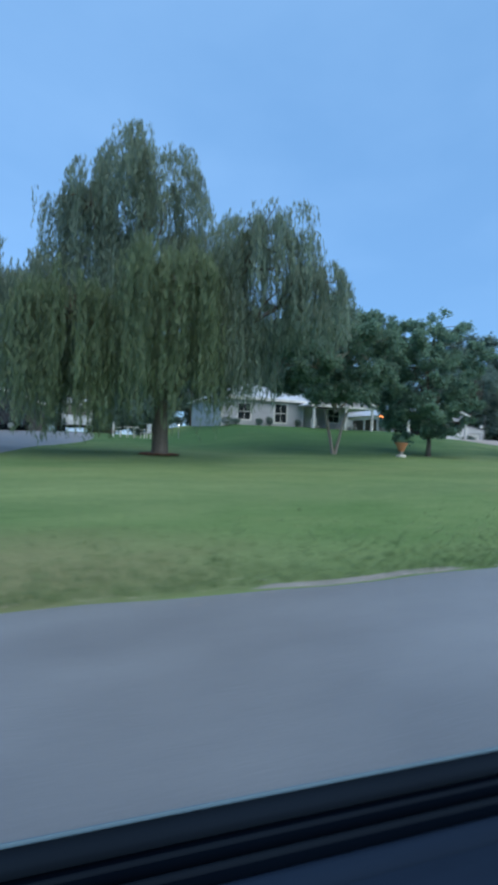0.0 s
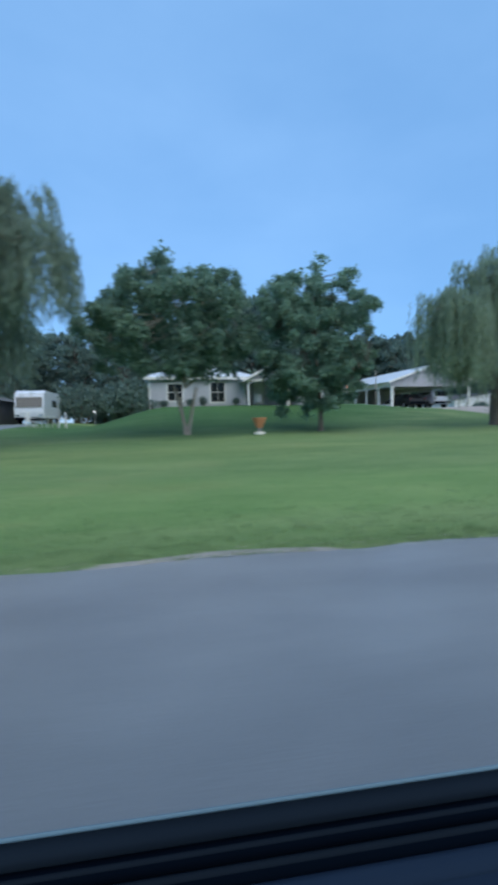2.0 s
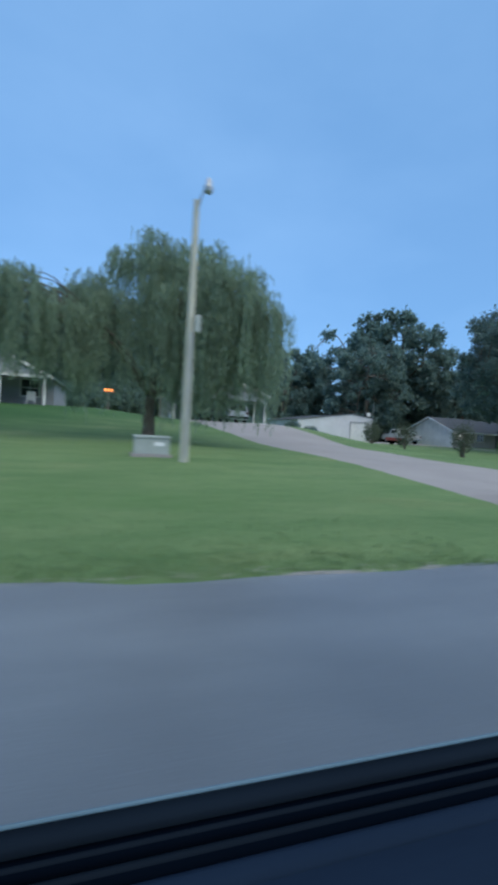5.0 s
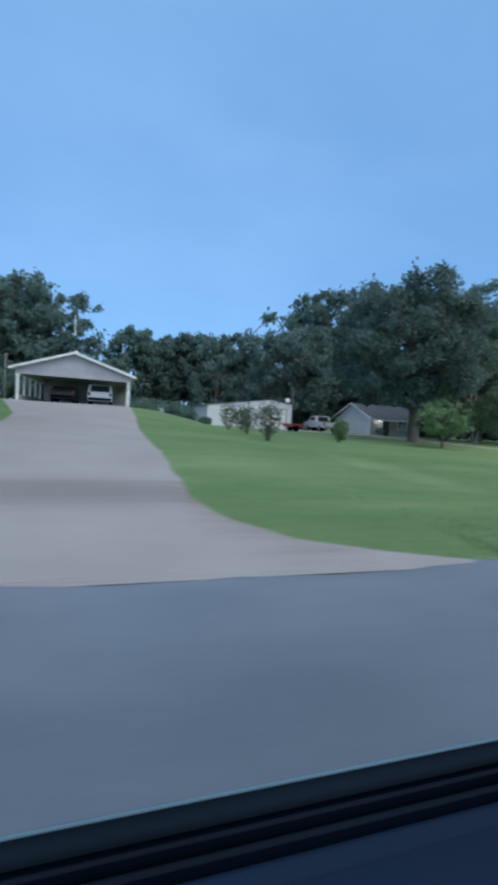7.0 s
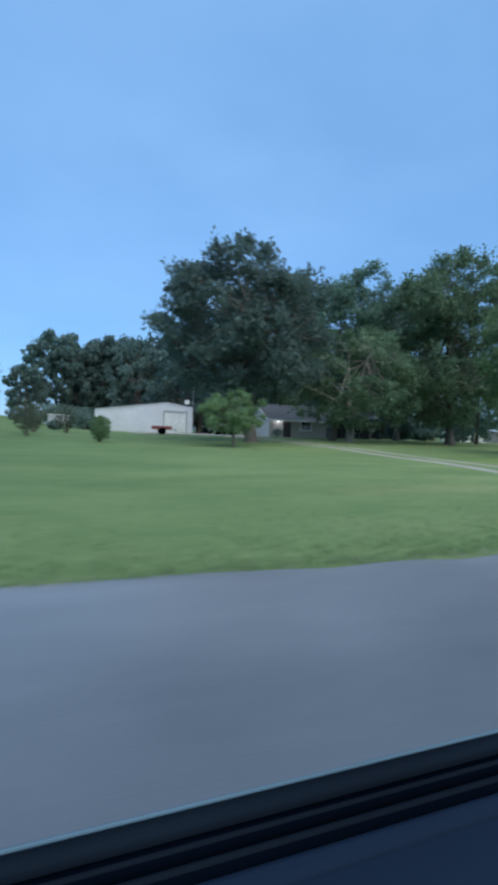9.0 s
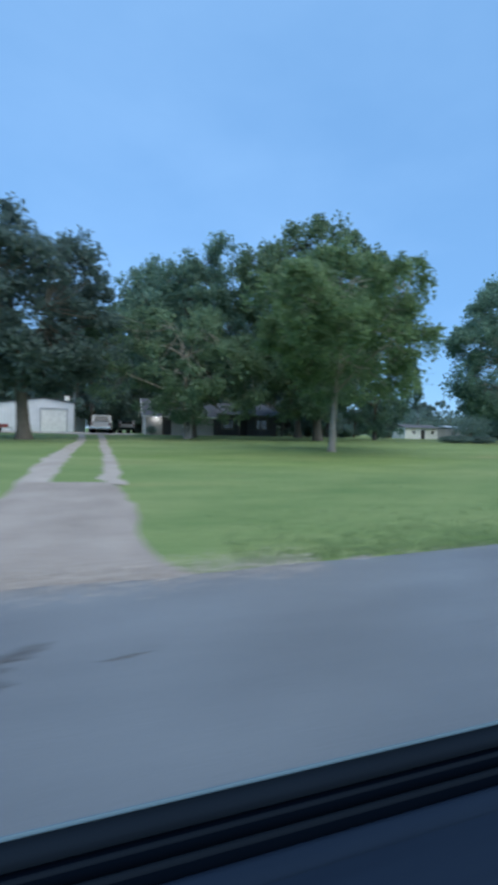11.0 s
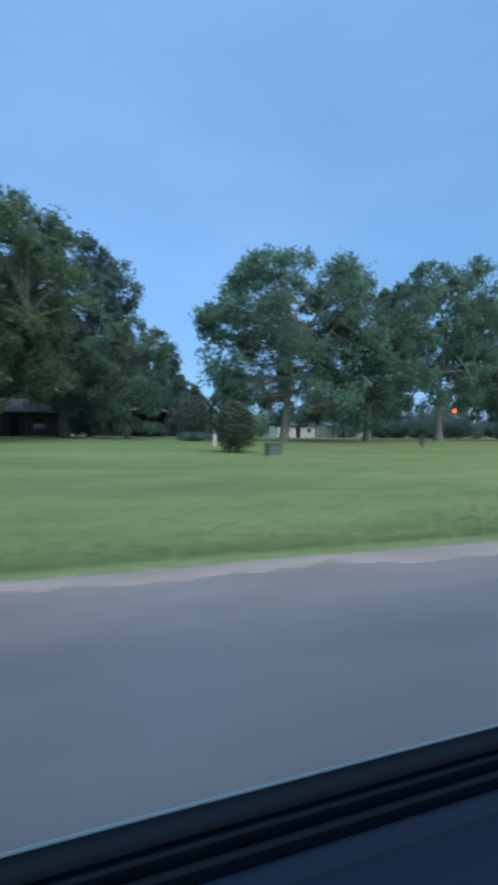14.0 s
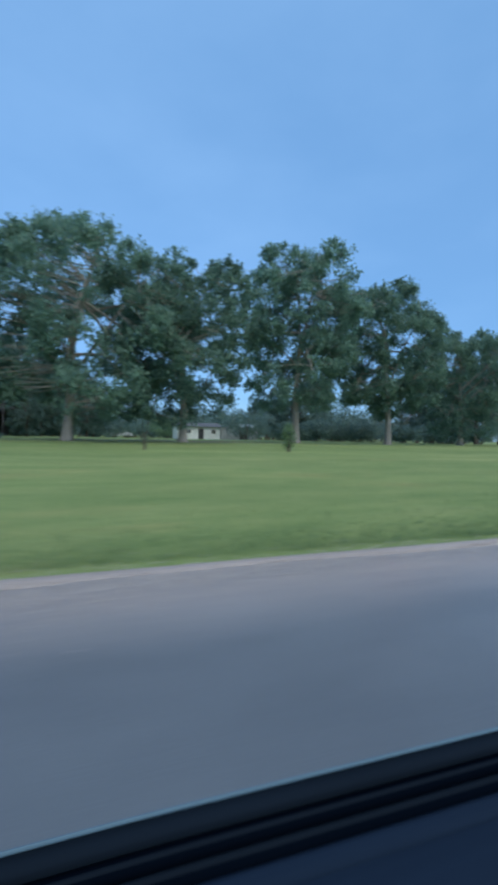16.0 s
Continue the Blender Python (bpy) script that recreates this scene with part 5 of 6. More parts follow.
lathe(bm, [(0.06, -0.18), (0.14, -0.1), (0.15, 0.06), (0.08, 0.18)], 12, 0.16, 0)
part("lamp_head", bm, M["trim"], mast)
mast.children[1].location.z = 1.38

# garage at the paved drive's end
g = thing("garage", 0, 0, 0, "low grey garage with open front and pale roof edge", "garage")
ga = at(-9, 37) - 0.1
wall_box(g, -16.5, -2.4, 37.0, 46.0, ga - 0.4, 3.45, M["dark_siding"], [(-14.5, -9.8, ga - 0.4, 3.0), (-8.8, -3.4, ga - 0.4, 3.0)])
gable_wall(g, -16.5, -2.4, 36.95, 3.45, 5.6, M["dark_siding"])
gable_roof(g, -16.5, -2.4, 36.9, 46.0, 3.5, 5.65, M["grey_roof"], 0.5)
boxed("floor_slab", g, M["concrete"], (-16.4, -2.5, 36.8, 45.8, ga - 0.5, ga + 0.03))

# metal workshop
sh = thing("workshop", 0, 0, 0, "long white ribbed-steel workshop with low gable and roll-up door", "workshop")
sz = 0.8
wall_box(sh, 48.3, 58.9, 48.8, 62.0, sz - 0.3, 3.2, M["shop_metal"], [(55.7, 58.15, sz - 0.3, 3.2)])
rd = boxed("roll_door", sh, M["trim"], (55.7, 58.15, 48.86, 48.92, sz, 3.19), 0, "white roll-up door")
for k in range(1, 6):
    boxed("door_rib", rd, M["trim"], (55.72, 58.13, 48.84, 48.857, sz + k * 0.36 - 0.015, sz + k * 0.36 + 0.015))
bm = bmesh.new()
box(bm, 55.58, 55.69, 48.74, 48.798, sz, 3.30)
box(bm, 58.16, 58.27, 48.74, 48.798, sz, 3.30)
box(bm, 55.69, 58.16, 48.74, 48.798, 3.19, 3.30)
part("door_frame", bm, M["grey_metal"], sh, "dark grey door frame")
bm = bmesh.new()
prism(bm, [(48.3, 3.2), (58.9, 3.2), (58.9, 3.84), (56.0, 4.28)], 48.8, 48.92)
part("gable", bm, M["shop_metal"], sh)
boxed("wall", sh, M["shop_metal"], (58.75, 58.9, 48.95, 62.0, 3.2, 3.84))
slab("roof", [(48.0, 48.65, 3.2), (56.0, 48.65, 4.36), (56.0, 62.2, 4.36), (48.0, 62.2, 3.2)], 0.06, M["grey_roof"], sh)
slab("roof", [(56.0, 48.65, 4.36), (59.1, 48.65, 3.88), (59.1, 62.2, 3.88), (56.0, 62.2, 4.36)], 0.06, M["grey_roof"], sh)

ap = thing("service_pole", 58.9, 48.7, at(58.9, 48.7), "thin grey service mast at the workshop's corner", "pole")
bm = bmesh.new()
cyl(bm, 0, 0, -0.2, 5.3, 0.05, 0.035, 8)
part("pole", bm, M["galv"], ap)
bm = bmesh.new()
box(bm, -0.95, -0.45, -0.12, 0.12, 3.25, 3.75, 0.04)
part("lamp_box", bm, M["trim"], ap, "pale square lamp box")
bm = bmesh.new()
box(bm, -0.5, 0, -0.02, 0.02, 3.5, 3.54)
part("arm", bm, M["galv"], ap)
ub = thing("storage_shed", 44.2, 52.0, at(44.2, 52), "small pale flat-roofed storage shed beyond the drive", "shed")
boxed("body", ub, M["white"], (-1.0, 1.0, 0, 2.0, -0.2, 1.2), 0.02)
boxed("roof", ub, M["trim"], (-1.15, 1.15, -0.15, 2.15, 1.2, 1.3), 0.01)

# pale house, its gable end towards the gravel yard
h2 = thing("house", 0, 0, 0, "low house with pale gable end, shingle roof and lit wall lamp", "house")
hb = 0.8
# walls greyed to carry the tree shade; the gable end stays pale
wall_box(h2, 66.0, 72.6, 42.2, 50.6, hb - 0.3, 2.78, M["shaded_front"], [(67.55, 68.45, hb, hb + 1.95), (69.6, 70.7, hb + 0.85, hb + 1.75)])
boxed("door", h2, M["dark"], (67.57, 68.43, 42.23, 42.29, hb, hb + 1.93), 0, "dark front door")
window(h2, 69.6, 70.7, hb + 0.85, hb + 1.75, 42.2)
boxed("end_cladding", h2, M["tan_siding"], (65.955, 65.995, 42.2, 50.6, hb - 0.3, 2.78), 0, "pale clapboard end wall")
for gx0 in (66.0, 72.48):
    bm = bmesh.new()
    a = [bm.verts.new((gx0, gy_, gz)) for gy_, gz in ((42.2, 2.78), (50.6, 2.78), (46.4, 4.42))]
    b = [bm.verts.new((gx0 + 0.12, gy_, gz)) for gy_, gz in ((42.2, 2.78), (50.6, 2.78), (46.4, 4.42))]
    bm.faces.new(a)
    bm.faces.new(list(reversed(b)))
    for k in range(3):
        bm.faces.new((a[k], b[k], b[(k + 1) % 3], a[(k + 1) % 3]))
    bmesh.ops.recalc_face_normals(bm, faces=bm.faces)
    part("gable", bm, M["tan_siding"], h2)
slab("roof", [(65.65, 41.6, 2.62), (72.95, 41.6, 2.62), (72.95, 46.4, 4.52), (65.65, 46.4, 4.52)], 0.08, M["grey_roof"], h2)
slab("roof", [(65.65, 51.2, 2.62), (72.95, 51.2, 2.62), (72.95, 46.4, 4.52), (65.65, 46.4, 4.52)], 0.08, M["grey_roof"], h2)
for ya, yb in ((41.6, 46.4), (51.2, 46.4)):
    slab("bargeboard", [(65.60, ya, 2.64), (65.645, ya, 2.64), (65.645, yb, 4.54), (65.60, yb, 4.54)], 0.16, M["trim"], h2, "white gable board")
boxed("fascia", h2, M["trim"], (65.65, 72.95, 41.55, 41.595, 2.48, 2.63), 0, "white eaves board")
yl = thing("wall_lamp", 66.97, 42.2, 2.45, "small glowing white lamp on the house wall", "lamp")
boxed("backplate", yl, M["galv"], (-0.06, 0.06, -0.03, 0.0, -0.1, 0.14), 0.01)
boxed("arm", yl, M["galv"], (-0.015, 0.015, -0.12, -0.03, 0.08, 0.11))
bm = bmesh.new()
lathe(bm, [(0.03, -0.02), (0.07, 0.02), (0.08, 0.09), (0.03, 0.14)], 12, 0, -0.13)
part("bulb", bm, M["lamp_white"], yl, "glowing white bulb")
wall_glow = bpy.data.lights.new("wall_lamp_light", "POINT")
wall_glow.energy = 11
wall_glow.color = (0.95, 0.97, 1.0)
wall_glow.shadow_soft_size = 0.08
new("wall_lamp_light", wall_glow).matrix_world = pose(66.97, 41.8, 2.5)
bush("shrub", 66.5, 41.2, 0.9, 1.0, 75, "leaf_dark", "dark low shrub at the house corner", 700, 0.12)

# house under the trees, whose shade is put into its dark walls and roof
h3 = thing("house", 0, 0, 0, "low house with shade-darkened walls, grey roof and porch under trees", "house")
wall_box(h3, 73.4, 81.0, 47.0, 55.0, 0.5, 3.0, M["dark_siding"], [(74.6, 75.8, 1.6, 2.6), (76.6, 77.5, 0.7, 2.75), (78.6, 79.8, 1.6, 2.6)])
for a, b in ((74.6, 75.8), (78.6, 79.8)):
    window(h3, a, b, 1.6, 2.6, 47.0, "wood_grey")
boxed("door", h3, M["dark"], (76.62, 77.48, 47.03, 47.09, 0.7, 2.73), 0, "dark front door")
slab("roof", [(72.9, 44.6, 3.1), (81.4, 44.6, 3.1), (81.4, 51.0, 4.7), (72.9, 51.0, 4.7)], 0.08, M["grey_roof"], h3)
slab("roof", [(72.9, 57.4, 3.1), (81.4, 57.4, 3.1), (81.4, 51.0, 4.7), (72.9, 51.0, 4.7)], 0.08, M["grey_roof"], h3)
for px in (73.6, 76.0, 78.4, 80.9):
    post(h3, px, 44.9, 0.5, 3.1, 0.13, "dark_siding")

# open shelter
sl = thing("open_shelter", 0, 0, 0, "dark open shelter with thin pale roof edge", "shelter")
so = 0.75
gable_roof(sl, 87.6, 94.0, 57.0, 64.0, 3.9, 4.9, M["grey_roof"], 0.3, None, True, "grey_metal")
boxed("back_wall", sl, M["dark_siding"], (87.6, 94.0, 63.9, 64.0, so - 0.3, 3.9))
boxed("side_wall", sl, M["dark_siding"], (87.6, 87.7, 58.0, 63.9, so - 0.3, 3.9))
gable_wall(sl, 87.6, 94.0, 57.0, 3.9, 4.85, M["dark_siding"])
for px in (87.7, 90.8, 93.9):
    post(sl, px, 57.1, so - 0.3, 3.9, 0.14, "dark_siding")
boxed("cabinet", sl, M["dark_siding"], (92.9, 93.8, 57.3, 58.2, so - 0.3, 3.3), 0, "grey side cabinet")

# white shed and steel container at the far side of the field
wsx = thing("garden_shed", 0, 0, 0, "white garden shed with dark door and two small windows", "shed")
wz = 0.5
wall_box(wsx, 113.5, 120.6, 67.5, 71.5, wz - 0.2, 2.75, M["shed_white"], [(116.9, 117.8, wz, 2.4), (115, 115.7, 1.6, 2.2), (119.1, 119.8, 1.6, 2.2)])
boxed("door", wsx, M["dark"], (116.92, 117.78, 67.53, 67.58, wz, 2.38), 0, "dark solid door panel")
window(wsx, 115, 115.7, 1.6, 2.2, 67.5)
window(wsx, 119.1, 119.8, 1.6, 2.2, 67.5)
slab("roof", [(113.2, 67.1, 2.7), (120.7, 67.1, 2.7), (120.7, 69.5, 3.35), (113.2, 69.5, 3.35)], 0.07, M["grey_roof"], wsx)
slab("roof", [(113.2, 71.9, 2.7), (120.7, 71.9, 2.7), (120.7, 69.5, 3.35), (113.2, 69.5, 3.35)], 0.07, M["grey_roof"], wsx)
gs = thing("steel_shed", 0, 0, 0, "grey ribbed-steel shed beside the white one", "shed")
wall_box(gs, 120.8, 124.1, 67.7, 72.0, wz - 0.2, 2.85, M["grey_metal"])
slab("roof", [(120.75, 67.5, 2.85), (124.2, 67.5, 2.85), (124.2, 72.2, 3.1), (120.75, 72.2, 3.1)], 0.06, M["grey_roof"], gs)
gs2 = thing("steel_shed", 0, 0, 0, "grey steel shed with bright pale roof", "shed")
wall_box(gs2, 124.4, 127.2, 67.3, 71.5, wz - 0.2, 2.8, M["grey_metal"])
slab("roof", [(124.3, 67.0, 2.85), (127.4, 67.0, 2.85), (127.4, 71.7, 3.4), (124.3, 71.7, 3.4)], 0.06, M["metal_roof"], gs2)


# ---------------------------------------------------------------- vehicles
def vehicle(name, x, y, turn, paint, label, kind="suv", category="car"):
    """A parked vehicle; its front looks along its own +y."""
    W, L, H = {"suv": (1.86, 4.6, 1.72), "pickup": (1.95, 5.5, 1.82), "sedan": (1.78, 4.6, 1.42), "camper": (2.3, 6.6, 2.85)}[kind]
    car = thing(name, x, y, at(x, y) + 0.03, label, category, turn=turn)
    prof = {"suv": [(-2.25, 0.35), (-2.3, 0.85), (-2.2, 1.05), (-1.95, 1.66), (-1.6, 1.72), (0.2, 1.70), (0.95, 1.10), (2.1, 0.98), (2.28, 0.75), (2.25, 0.35)],
            "pickup": [(-2.7, 0.5), (-2.74, 1.1), (-0.75, 1.12), (-0.62, 1.78), (-0.3, 1.82), (0.75, 1.80), (1.35, 1.18), (2.55, 1.06), (2.73, 0.85), (2.7, 0.42)],
            "sedan": [(-2.25, 0.35), (-2.3, 0.8), (-2.1, 0.95), (-1.55, 1.0), (-0.95, 1.38), (0.25, 1.40), (1.05, 0.95), (2.1, 0.82), (2.28, 0.62), (2.25, 0.32)],
            "camper": [(-3.25, 0.5), (-3.3, 2.7), (-3.1, 2.85), (2.4, 2.85), (3.0, 2.6), (3.2, 1.6), (3.3, 1.0), (3.25, 0.42)]}[kind]
    bm = bmesh.new()
    a, b = [], []
    for py, pz in prof:
        tuck = 0.10 * max(0.0, (pz - 1.0)) if kind != "camper" else 0.0
        a.append(bm.verts.new((-W / 2 + tuck, py, pz)))
        b.append(bm.verts.new((W / 2 - tuck, py, pz)))
    n = len(prof)
    bm.faces.new(a)
    bm.faces.new(list(reversed(b)))
    for k in range(n):
        bm.faces.new((a[k], b[k], b[(k + 1) % n], a[(k + 1) % n]))
    bmesh.ops.recalc_face_normals(bm, faces=bm.faces)
    bmesh.ops.bevel(bm, geom=list(bm.edges), offset=0.05, segments=2, affect="EDGES")
    part("body", bm, M[paint], car)
    axle = {"suv": 1.35, "pickup": 1.75, "sedan": 1.35, "camper": 2.0}[kind]
    for sx in (-1, 1):
        for sy in (-axle, axle):
            bm = bmesh.new()
            cyl(bm, sy, 0.34, sx * (W / 2 - 0.11) - 0.11, sx * (W / 2 - 0.11) + 0.12, 0.34, 0.34, 16, "x")
            wheel = part("wheel", bm, M["black"], car)
            bm = bmesh.new()
            cyl(bm, sy, 0.34, sx * (W / 2 + 0.012) - 0.01, sx * (W / 2 + 0.012) + 0.01, 0.2, 0.2, 12, "x")
            part("rim", bm, M["galv"], wheel)
    back, front = prof[0][0], prof[-1][0]
    boxed("bumper", car, M["chrome"] if kind == "pickup" else M["black"], (-W / 2 + 0.05, W / 2 - 0.05, back - 0.12, back + 0.02, 0.42, 0.62), 0.03)
    boxed("bumper", car, M["black"], (-W / 2 + 0.05, W / 2 - 0.05, front - 0.02, front + 0.10, 0.35, 0.58), 0.03)
    for sx in (-1, 1):
        boxed("tail_light", car, M["red_lens"], (sx * (W / 2 - 0.13) - 0.09, sx * (W / 2 - 0.13) + 0.09, back - 0.07, back - 0.02, 0.78, 1.02), 0.01)
        boxed("headlight", car, M["chrome"], (sx * (W / 2 - 0.25) - 0.16, sx * (W / 2 - 0.25) + 0.16, front - 0.01, front + 0.05, 0.66, 0.82), 0.01)
    if kind == "suv":
        slab("rear_window", [(-0.74, -2.23, 1.10), (0.74, -2.23, 1.10), (0.66, -2.02, 1.60), (-0.66, -2.02, 1.60)], 0.02, M["glass"], car)
        slab("windscreen", [(-0.7, 0.92, 1.15), (0.7, 0.92, 1.15), (0.6, 0.30, 1.66), (-0.6, 0.30, 1.66)], 0.02, M["glass"], car)
    elif kind == "pickup":
        slab("rear_window", [(-0.68, -0.80, 1.22), (0.68, -0.80, 1.22), (0.62, -0.66, 1.72), (-0.62, -0.66, 1.72)], 0.02, M["glass"], car)
        slab("windscreen", [(-0.7, 1.32, 1.24), (0.7, 1.32, 1.24), (0.62, 0.84, 1.76), (-0.62, 0.84, 1.76)], 0.02, M["glass"], car)
        boxed("bed_opening", car, M["black"], (-0.75, 0.75, -2.6, -0.85, 1.125, 1.145))
    elif kind == "sedan":
        slab("rear_window", [(-0.62, -1.55, 1.03), (0.62, -1.55, 1.03), (0.56, -1.02, 1.37), (-0.56, -1.02, 1.37)], 0.02, M["glass"], car)
        slab("windscreen", [(-0.64, 1.02, 1.0), (0.64, 1.02, 1.0), (0.56, 0.34, 1.39), (-0.56, 0.34, 1.39)], 0.02, M["glass"], car)
    else:
        slab("windscreen", [(-1.02, 3.29, 1.40), (1.02, 3.29, 1.40), (1.0, 3.12, 2.25), (-1.0, 3.12, 2.25)], 0.02, M["glass"], car)
    zt = prof[3][1] - 0.12 if kind != "camper" else 2.0
    for sx in (-1, 1):
        xx = sx * (W / 2 - (0.04 if kind != "camper" else -0.01))
        if kind == "suv":
            boxed("side_window", car, M["glass"], (min(xx, xx - sx * 0.03), max(xx, xx - sx * 0.03), -1.8, 0.15, 1.15, 1.55))
        elif kind == "pickup":
            boxed("side_window", car, M["glass"], (min(xx, xx - sx * 0.03), max(xx, xx - sx * 0.03), -0.45, 0.75, 1.25, 1.65))
        elif kind == "sedan":
            boxed("side_window", car, M["glass"], (min(xx, xx - sx * 0.03), max(xx, xx - sx * 0.03), -0.9, 0.4, 1.02, 1.30))
        else:
            boxed("side_window", car, M["glass"], (min(xx, xx - sx * 0.03), max(xx, xx - sx * 0.03), -1.5, 0.3, 1.5, 2.1))
    return car


suv = vehicle("suv", 36.95, 38.15, 0, "car_white", "white sport utility vehicle parked in the carport")
suv.location.z = cz0 + 0.01
sed = vehicle("sedan", 34.2, 37.9, 0, "car_dark", "dark sedan parked in the carport's shade", "sedan")
sed.location.z = cz0 + 0.01
vehicle("pickup_truck", 61.8, 46.6, 0, "car_tan", "pale pickup truck parked in the gravel yard", "pickup", "truck")
vehicle("camper_van", 0.1, 42.2, 180, "car_white", "white camper van parked at the drive's end", "camper", "camper")
tr = thing("utility_trailer", 54.4, 37.4, at(54.4, 37.4), "low red utility trailer before the workshop", "trailer")
boxed("bed", tr, M["car_red"], (-0.8, 0.8, -0.6, 0.6, 0.42, 0.5), 0.02)
for sy in (-0.62, 0.58):
    boxed("side_rail", tr, M["car_red"], (-0.8, 0.8, sy, sy + 0.04, 0.5, 0.72), 0.01)
for sy in (-0.7, 0.7):
    bm = bmesh.new()
    cyl(bm, 0, 0.3, sy - 0.09, sy + 0.09, 0.3, 0.3, 14, "y")
    part("wheel", bm, M["black"], tr)
boxed("drawbar", tr, M["galv"], (0.8, 1.3, -0.05, 0.05, 0.40, 0.47))
boxed("stand", tr, M["galv"], (1.2, 1.26, -0.03, 0.03, 0, 0.42))
vehicle("suv", -5.5, 35.5, 90, "car_dark", "dark sport utility vehicle before the garage")

vehicle("sedan", 64.3, 53.5, 0, "car_grey", "grey sedan parked behind the pickup", "sedan")
vehicle("sedan", 106.5, 90.0, 90, "car_white", "white sedan parked beyond the field", "sedan")

# ---------------------------------------------------------------- yard things
# light pole
lp = thing("light_pole", 28.5, 10.6, at(28.5, 10.6) + 0.1, "tall grey wooden light pole with lamp head and meter box", "street lamp")
bm = bmesh.new()
cyl(bm, 0, 0, -0.3, 6.55, 0.125, 0.07, 14)
part("pole", bm, M["pole_wood"], lp)
v, f = tubes([[(0.04, -0.04, 6.35, 0.025), (0.09, -0.09, 6.6, 0.025), (0.15, -0.15, 6.75, 0.025), (0.22, -0.24, 6.82, 0.025)]], 8)
link_mesh("arm", v, f, M["galv"], lp, smooth_shade=True)
bm = bmesh.new()
lathe(bm, [(0.03, 7.02), (0.06, 6.97), (0.08, 6.86), (0.12, 6.78), (0.10, 6.68), (0.04, 6.63)], 14, 0.24, -0.26)
part("lamp_head", bm, M["galv"], lp)
bm = bmesh.new()
box(bm, 0.09, 0.24, -0.17, -0.03, 3.2, 3.65, 0.03)
part("meter_box", bm, M["cabinet"], lp)
bm = bmesh.new()
cyl(bm, 0.02, -0.16, 0.0, 3.2, 0.025, 0.025, 8)
part("conduit", bm, M["galv"], lp)

# ground-mounted electric cabinet
ec = thing("utility_cabinet", 27.75, 11.75, at(27.75, 11.75), "grey-green metal utility cabinet low on the lawn", "cabinet")
boxed("base_pad", ec, M["concrete"], (-0.54, 0.54, -0.42, 0.42, -0.2, 0.07), 0.02)
boxed("body", ec, M["cabinet"], (-0.47, 0.47, -0.35, 0.35, 0.07, 0.50), 0.02)
boxed("lid", ec, M["cabinet"], (-0.49, 0.49, -0.38, 0.37, 0.50, 0.57), 0.02)
boxed("label_plate", ec, M["trim"], (0.06, 0.34, -0.36, -0.352, 0.30, 0.40), 0, "small pale plate")

# planter
pl = thing("planter", 14.72, 17.65, at(14.72, 17.65), "terracotta bowl planter on a white stone foot", "planter")
bm = bmesh.new()
lathe(bm, [(0.23, -0.03), (0.23, 0.07), (0.20, 0.10), (0.08, 0.11)], 18)
part("foot", bm, M["plaster"], pl, "white stone foot")
bm = bmesh.new()
lathe(bm, [(0.11, 0.105), (0.085, 0.15), (0.09, 0.23), (0.13, 0.27)], 18)
part("stem", bm, M["wood_grey"], pl, "weathered grey stem")
bm = bmesh.new()
lathe(bm, [(0.12, 0.27), (0.16, 0.36), (0.27, 0.62), (0.30, 0.64), (0.30, 0.70), (0.26, 0.70), (0.24, 0.62)], 20)
part("bowl", bm, M["terracotta"], pl)

# yard lamp with three bulbs
ol = thing("lamp_post", 26.1, 32.9, at(26.1, 32.9), "dark lamp post with three small orange glowing bulbs", "lamp")
bm = bmesh.new()
cyl(bm, 0, 0, -0.2, 1.5, 0.05, 0.035, 10)
box(bm, -0.32, 0.32, -0.02, 0.02, 1.32, 1.36)
part("pole", bm, M["wood_grey"], ol)
for dx in (-0.24, 0, 0.24):
    bm = bmesh.new()
    lathe(bm, [(0.03, 1.40), (0.065, 1.44), (0.06, 1.52), (0.02, 1.56)], 10, dx, 0)
    part("bulb", bm, M["lamp_orange"], ol, "orange glowing bulb")

# roadside mailbox
mb = thing("mailbox", 58.08, 4.95, at(58.08, 4.95), "dark mailbox on a stout post beside the road", "mailbox")
boxed("post", mb, M["dark"], (-0.07, 0.10, -0.07, 0.07, -0.3, 1.15), 0.01)
bm = bmesh.new()
prism(bm, [(-0.17, 1.20), (0.17, 1.20), (0.17, 1.46), (0.14, 1.56), (0.08, 1.63), (0, 1.655), (-0.08, 1.63), (-0.14, 1.56), (-0.17, 1.46)], -0.28, 0.28)
part("box", bm, M["car_dark"], mb)
boxed("shelf", mb, M["wood_grey"], (-0.17, 0.17, -0.2, 0.24, 1.15, 1.195))
boxed("band", mb, M["green_plastic"], (-0.08, 0.11, -0.08, 0.08, 0.40, 0.44), 0, "bright green band")

# white marker post in the field
wp = thing("marker_post", 90.7, 22.4, at(90.7, 22.4), "short white marker post in the lawn", "post")
bm = bmesh.new()
cyl(bm, 0, 0, -0.2, 0.85, 0.085, 0.08, 12)
part("post", bm, M["trim"], wp)
bm = bmesh.new()
lathe(bm, [(0.095, 0.85), (0.10, 0.88), (0.05, 0.92)], 12)
part("cap", bm, M["trim"], wp)

# far orange lamp, its head enlarged to stand in for the glare
rl = thing("street_lamp", 167.9, 83.75, at(167.9, 83.75), "orange glowing lamp on a pole among far trees", "street lamp")
bm = bmesh.new()
cyl(bm, 0, 0, -0.3, 6.5, 0.10, 0.07, 8)
part("pole", bm, M["wood_grey"], rl)
bm = bmesh.new()
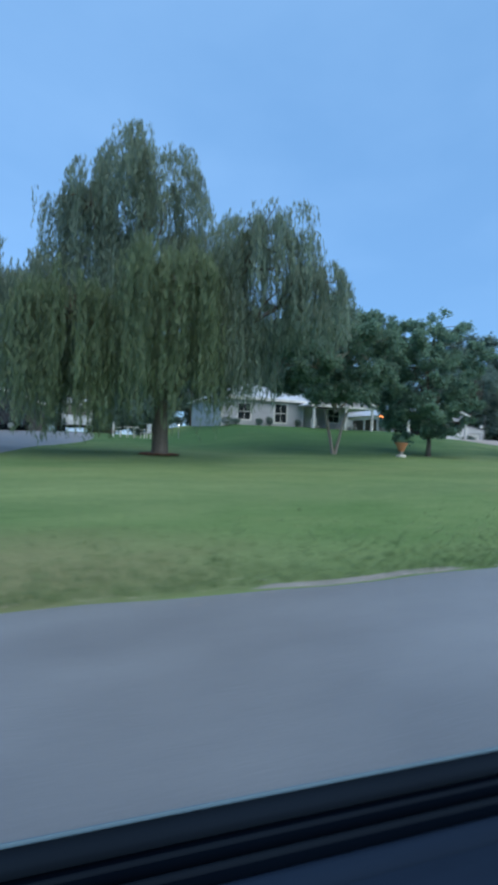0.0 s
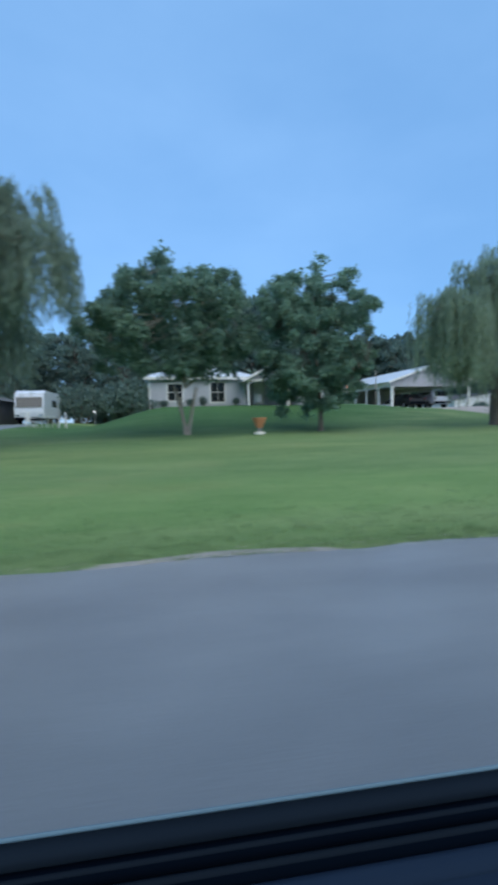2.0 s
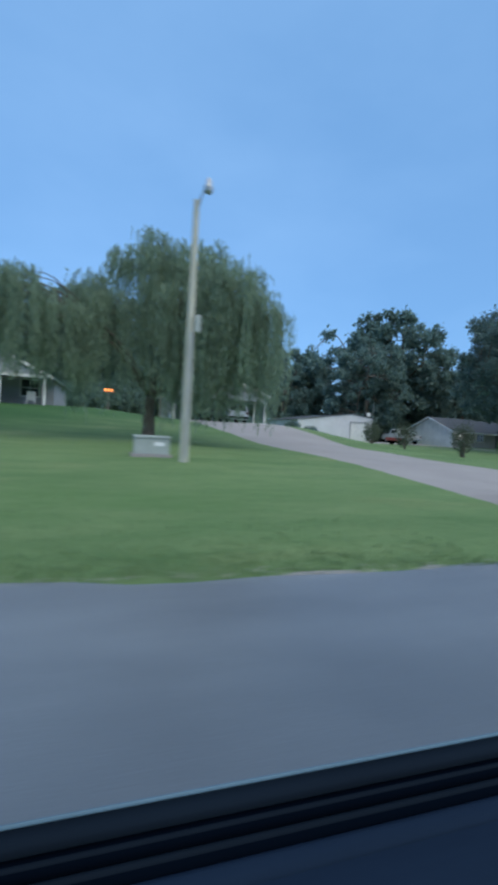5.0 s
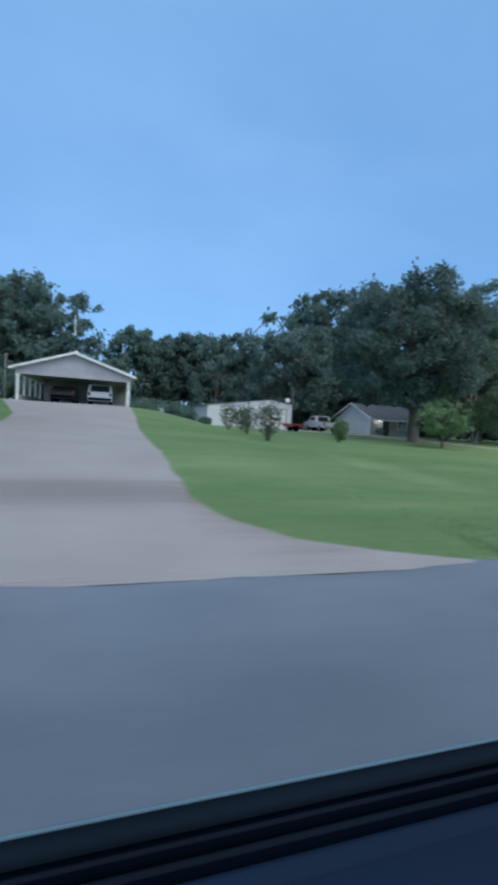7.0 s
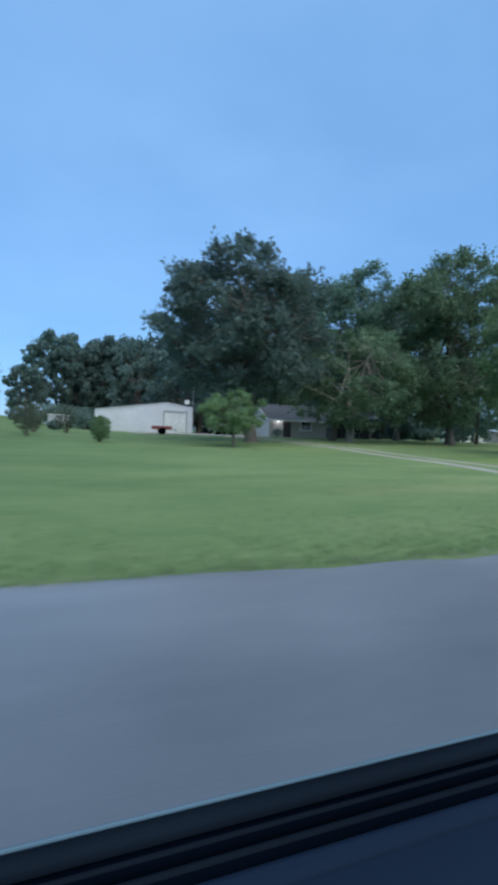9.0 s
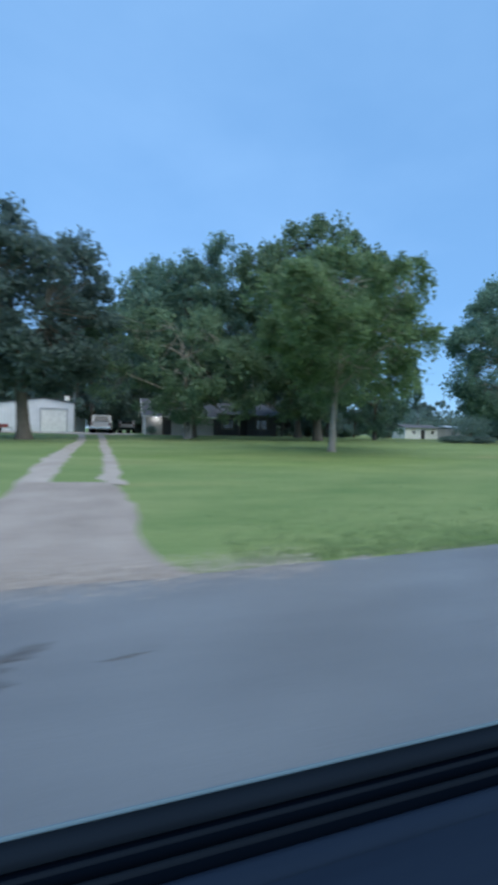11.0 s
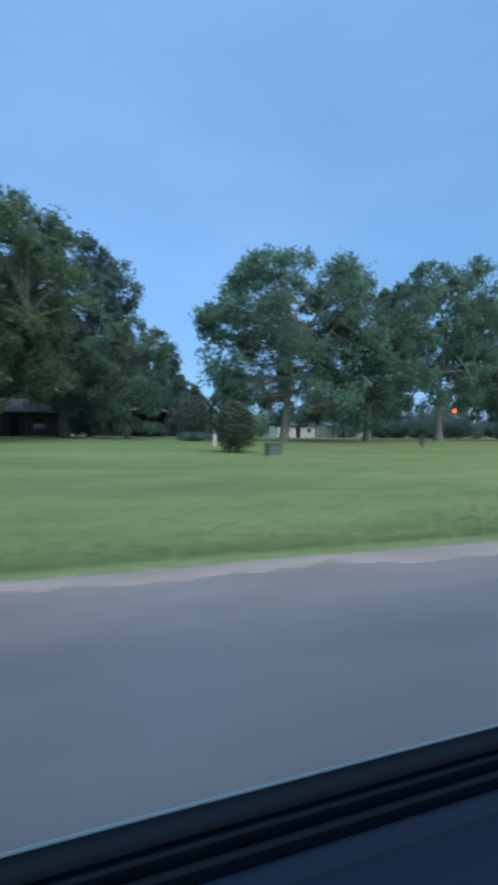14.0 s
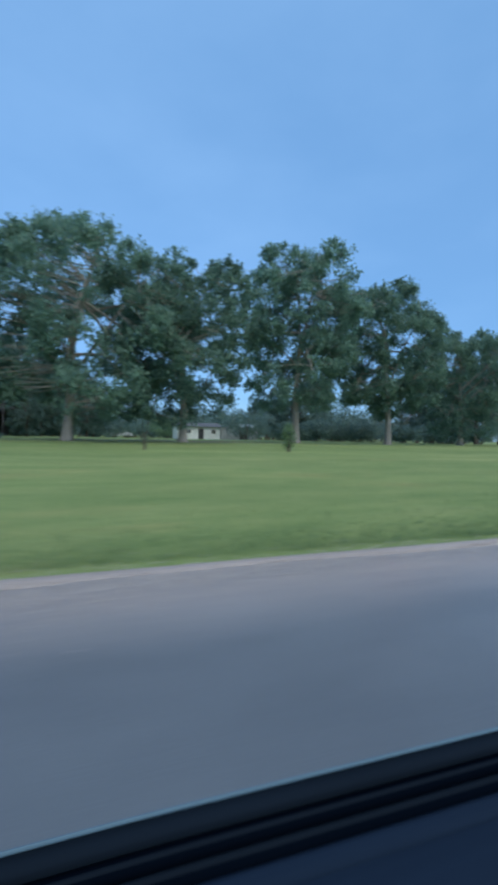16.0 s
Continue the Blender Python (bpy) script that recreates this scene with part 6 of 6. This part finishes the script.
lathe(bm, [(0.1, 6.5), (0.6, 6.6), (0.7, 6.95), (0.5, 7.25), (0.1, 7.35)], 12)
part("lamp_head", bm, M["lamp_red"], rl, "glowing orange lamp")

far_glow = bpy.data.lights.new("street_lamp_light", "POINT")
far_glow.energy = 900
far_glow.color = (1.0, 0.30, 0.06)
far_glow.shadow_soft_size = 0.5
new("street_lamp_light", far_glow).matrix_world = pose(167.9, 82.6, at(167.9, 83.75) + 6.9)

# reddish mulch round the willow's foot
mrng = np.random.default_rng(71)
mn = 2600
ma, mr_ = mrng.uniform(0, 6.283, mn), 0.7 * mrng.uniform(0, 1, mn) ** 0.6
mpx, mpy = 2.66 + mr_ * np.cos(ma), 16.2 + mr_ * np.sin(ma)
mang = mrng.uniform(0, 6.283, mn)
mL = mrng.uniform(0.05, 0.13, mn)
v, f = quads_at(np.stack([mpx, mpy, land(mpx, mpy) + 0.02 + 0.05 * (1 - mr_)], -1), unit(np.stack([np.cos(mang), np.sin(mang), mrng.normal(0, 0.2, mn)], -1)),
                unit(np.stack([-np.sin(mang), np.cos(mang), mrng.normal(0, 0.2, mn)], -1)), mL, mL * 0.5)
tagged(link_mesh("mulch", v, f, M["mulch"]), "reddish-brown bark mulch ring at the willow's foot", "mulch", kind="stuff")

ub2 = thing("utility_box", 91.36, 15.75, at(91.36, 15.75), "low grey metal utility box in the lawn", "cabinet")
boxed("base_pad", ub2, M["concrete"], (-0.36, 0.36, -0.3, 0.3, -0.15, 0.05), 0.015)
boxed("body", ub2, M["utility_green"], (-0.29, 0.29, -0.24, 0.24, 0.05, 0.46), 0.02)
boxed("lid", ub2, M["utility_green"], (-0.31, 0.31, -0.26, 0.26, 0.46, 0.52), 0.015)
fp = thing("garden_pole", 30.15, 36.0, at(30.15, 36.0), "thin pale wooden pole beside the carport", "pole")
bm = bmesh.new()
cyl(bm, 0, 0, -0.2, 3.3, 0.055, 0.04, 8)
part("shaft", bm, M["wood_grey"], fp)
bm = bmesh.new()
lathe(bm, [(0.05, 3.3), (0.08, 3.34), (0.07, 3.42), (0.02, 3.46)], 10)
part("finial", bm, M["wood_grey"], fp)
gl = thing("garden_lamp", 6.5, 30.0, at(6.5, 30.0), "small white garden lamp on a short post", "lamp")
bm = bmesh.new()
cyl(bm, 0, 0, -0.15, 0.85, 0.03, 0.025, 8)
part("post", bm, M["galv"], gl)
bm = bmesh.new()
lathe(bm, [(0.02, 0.85), (0.035, 0.87), (0.04, 0.92), (0.02, 0.95)], 10)
part("globe", bm, M["lamp_white"], gl, "glowing white globe")
gt = thing("garden_table", 3.4, 30.5, at(3.4, 30.5), "small round white garden table on the lawn", "table")
bm = bmesh.new()
cyl(bm, 0, 0, 0.68, 0.72, 0.5, 0.5, 20)
part("tabletop", bm, M["trim"], gt)
for a in (0.5, 2.07, 3.64, 5.21):
    bm = bmesh.new()
    cyl(bm, 0.32 * math.cos(a), 0.32 * math.sin(a), -0.05, 0.68, 0.025, 0.025, 8)
    part("leg", bm, M["trim"], gt)
for dx, turn in ((-0.9, 80), (0.95, -70)):
    chair(3.4 + dx, 30.4, at(3.4 + dx, 30.4), turn, "white wooden chair beside the garden table", M["trim"])
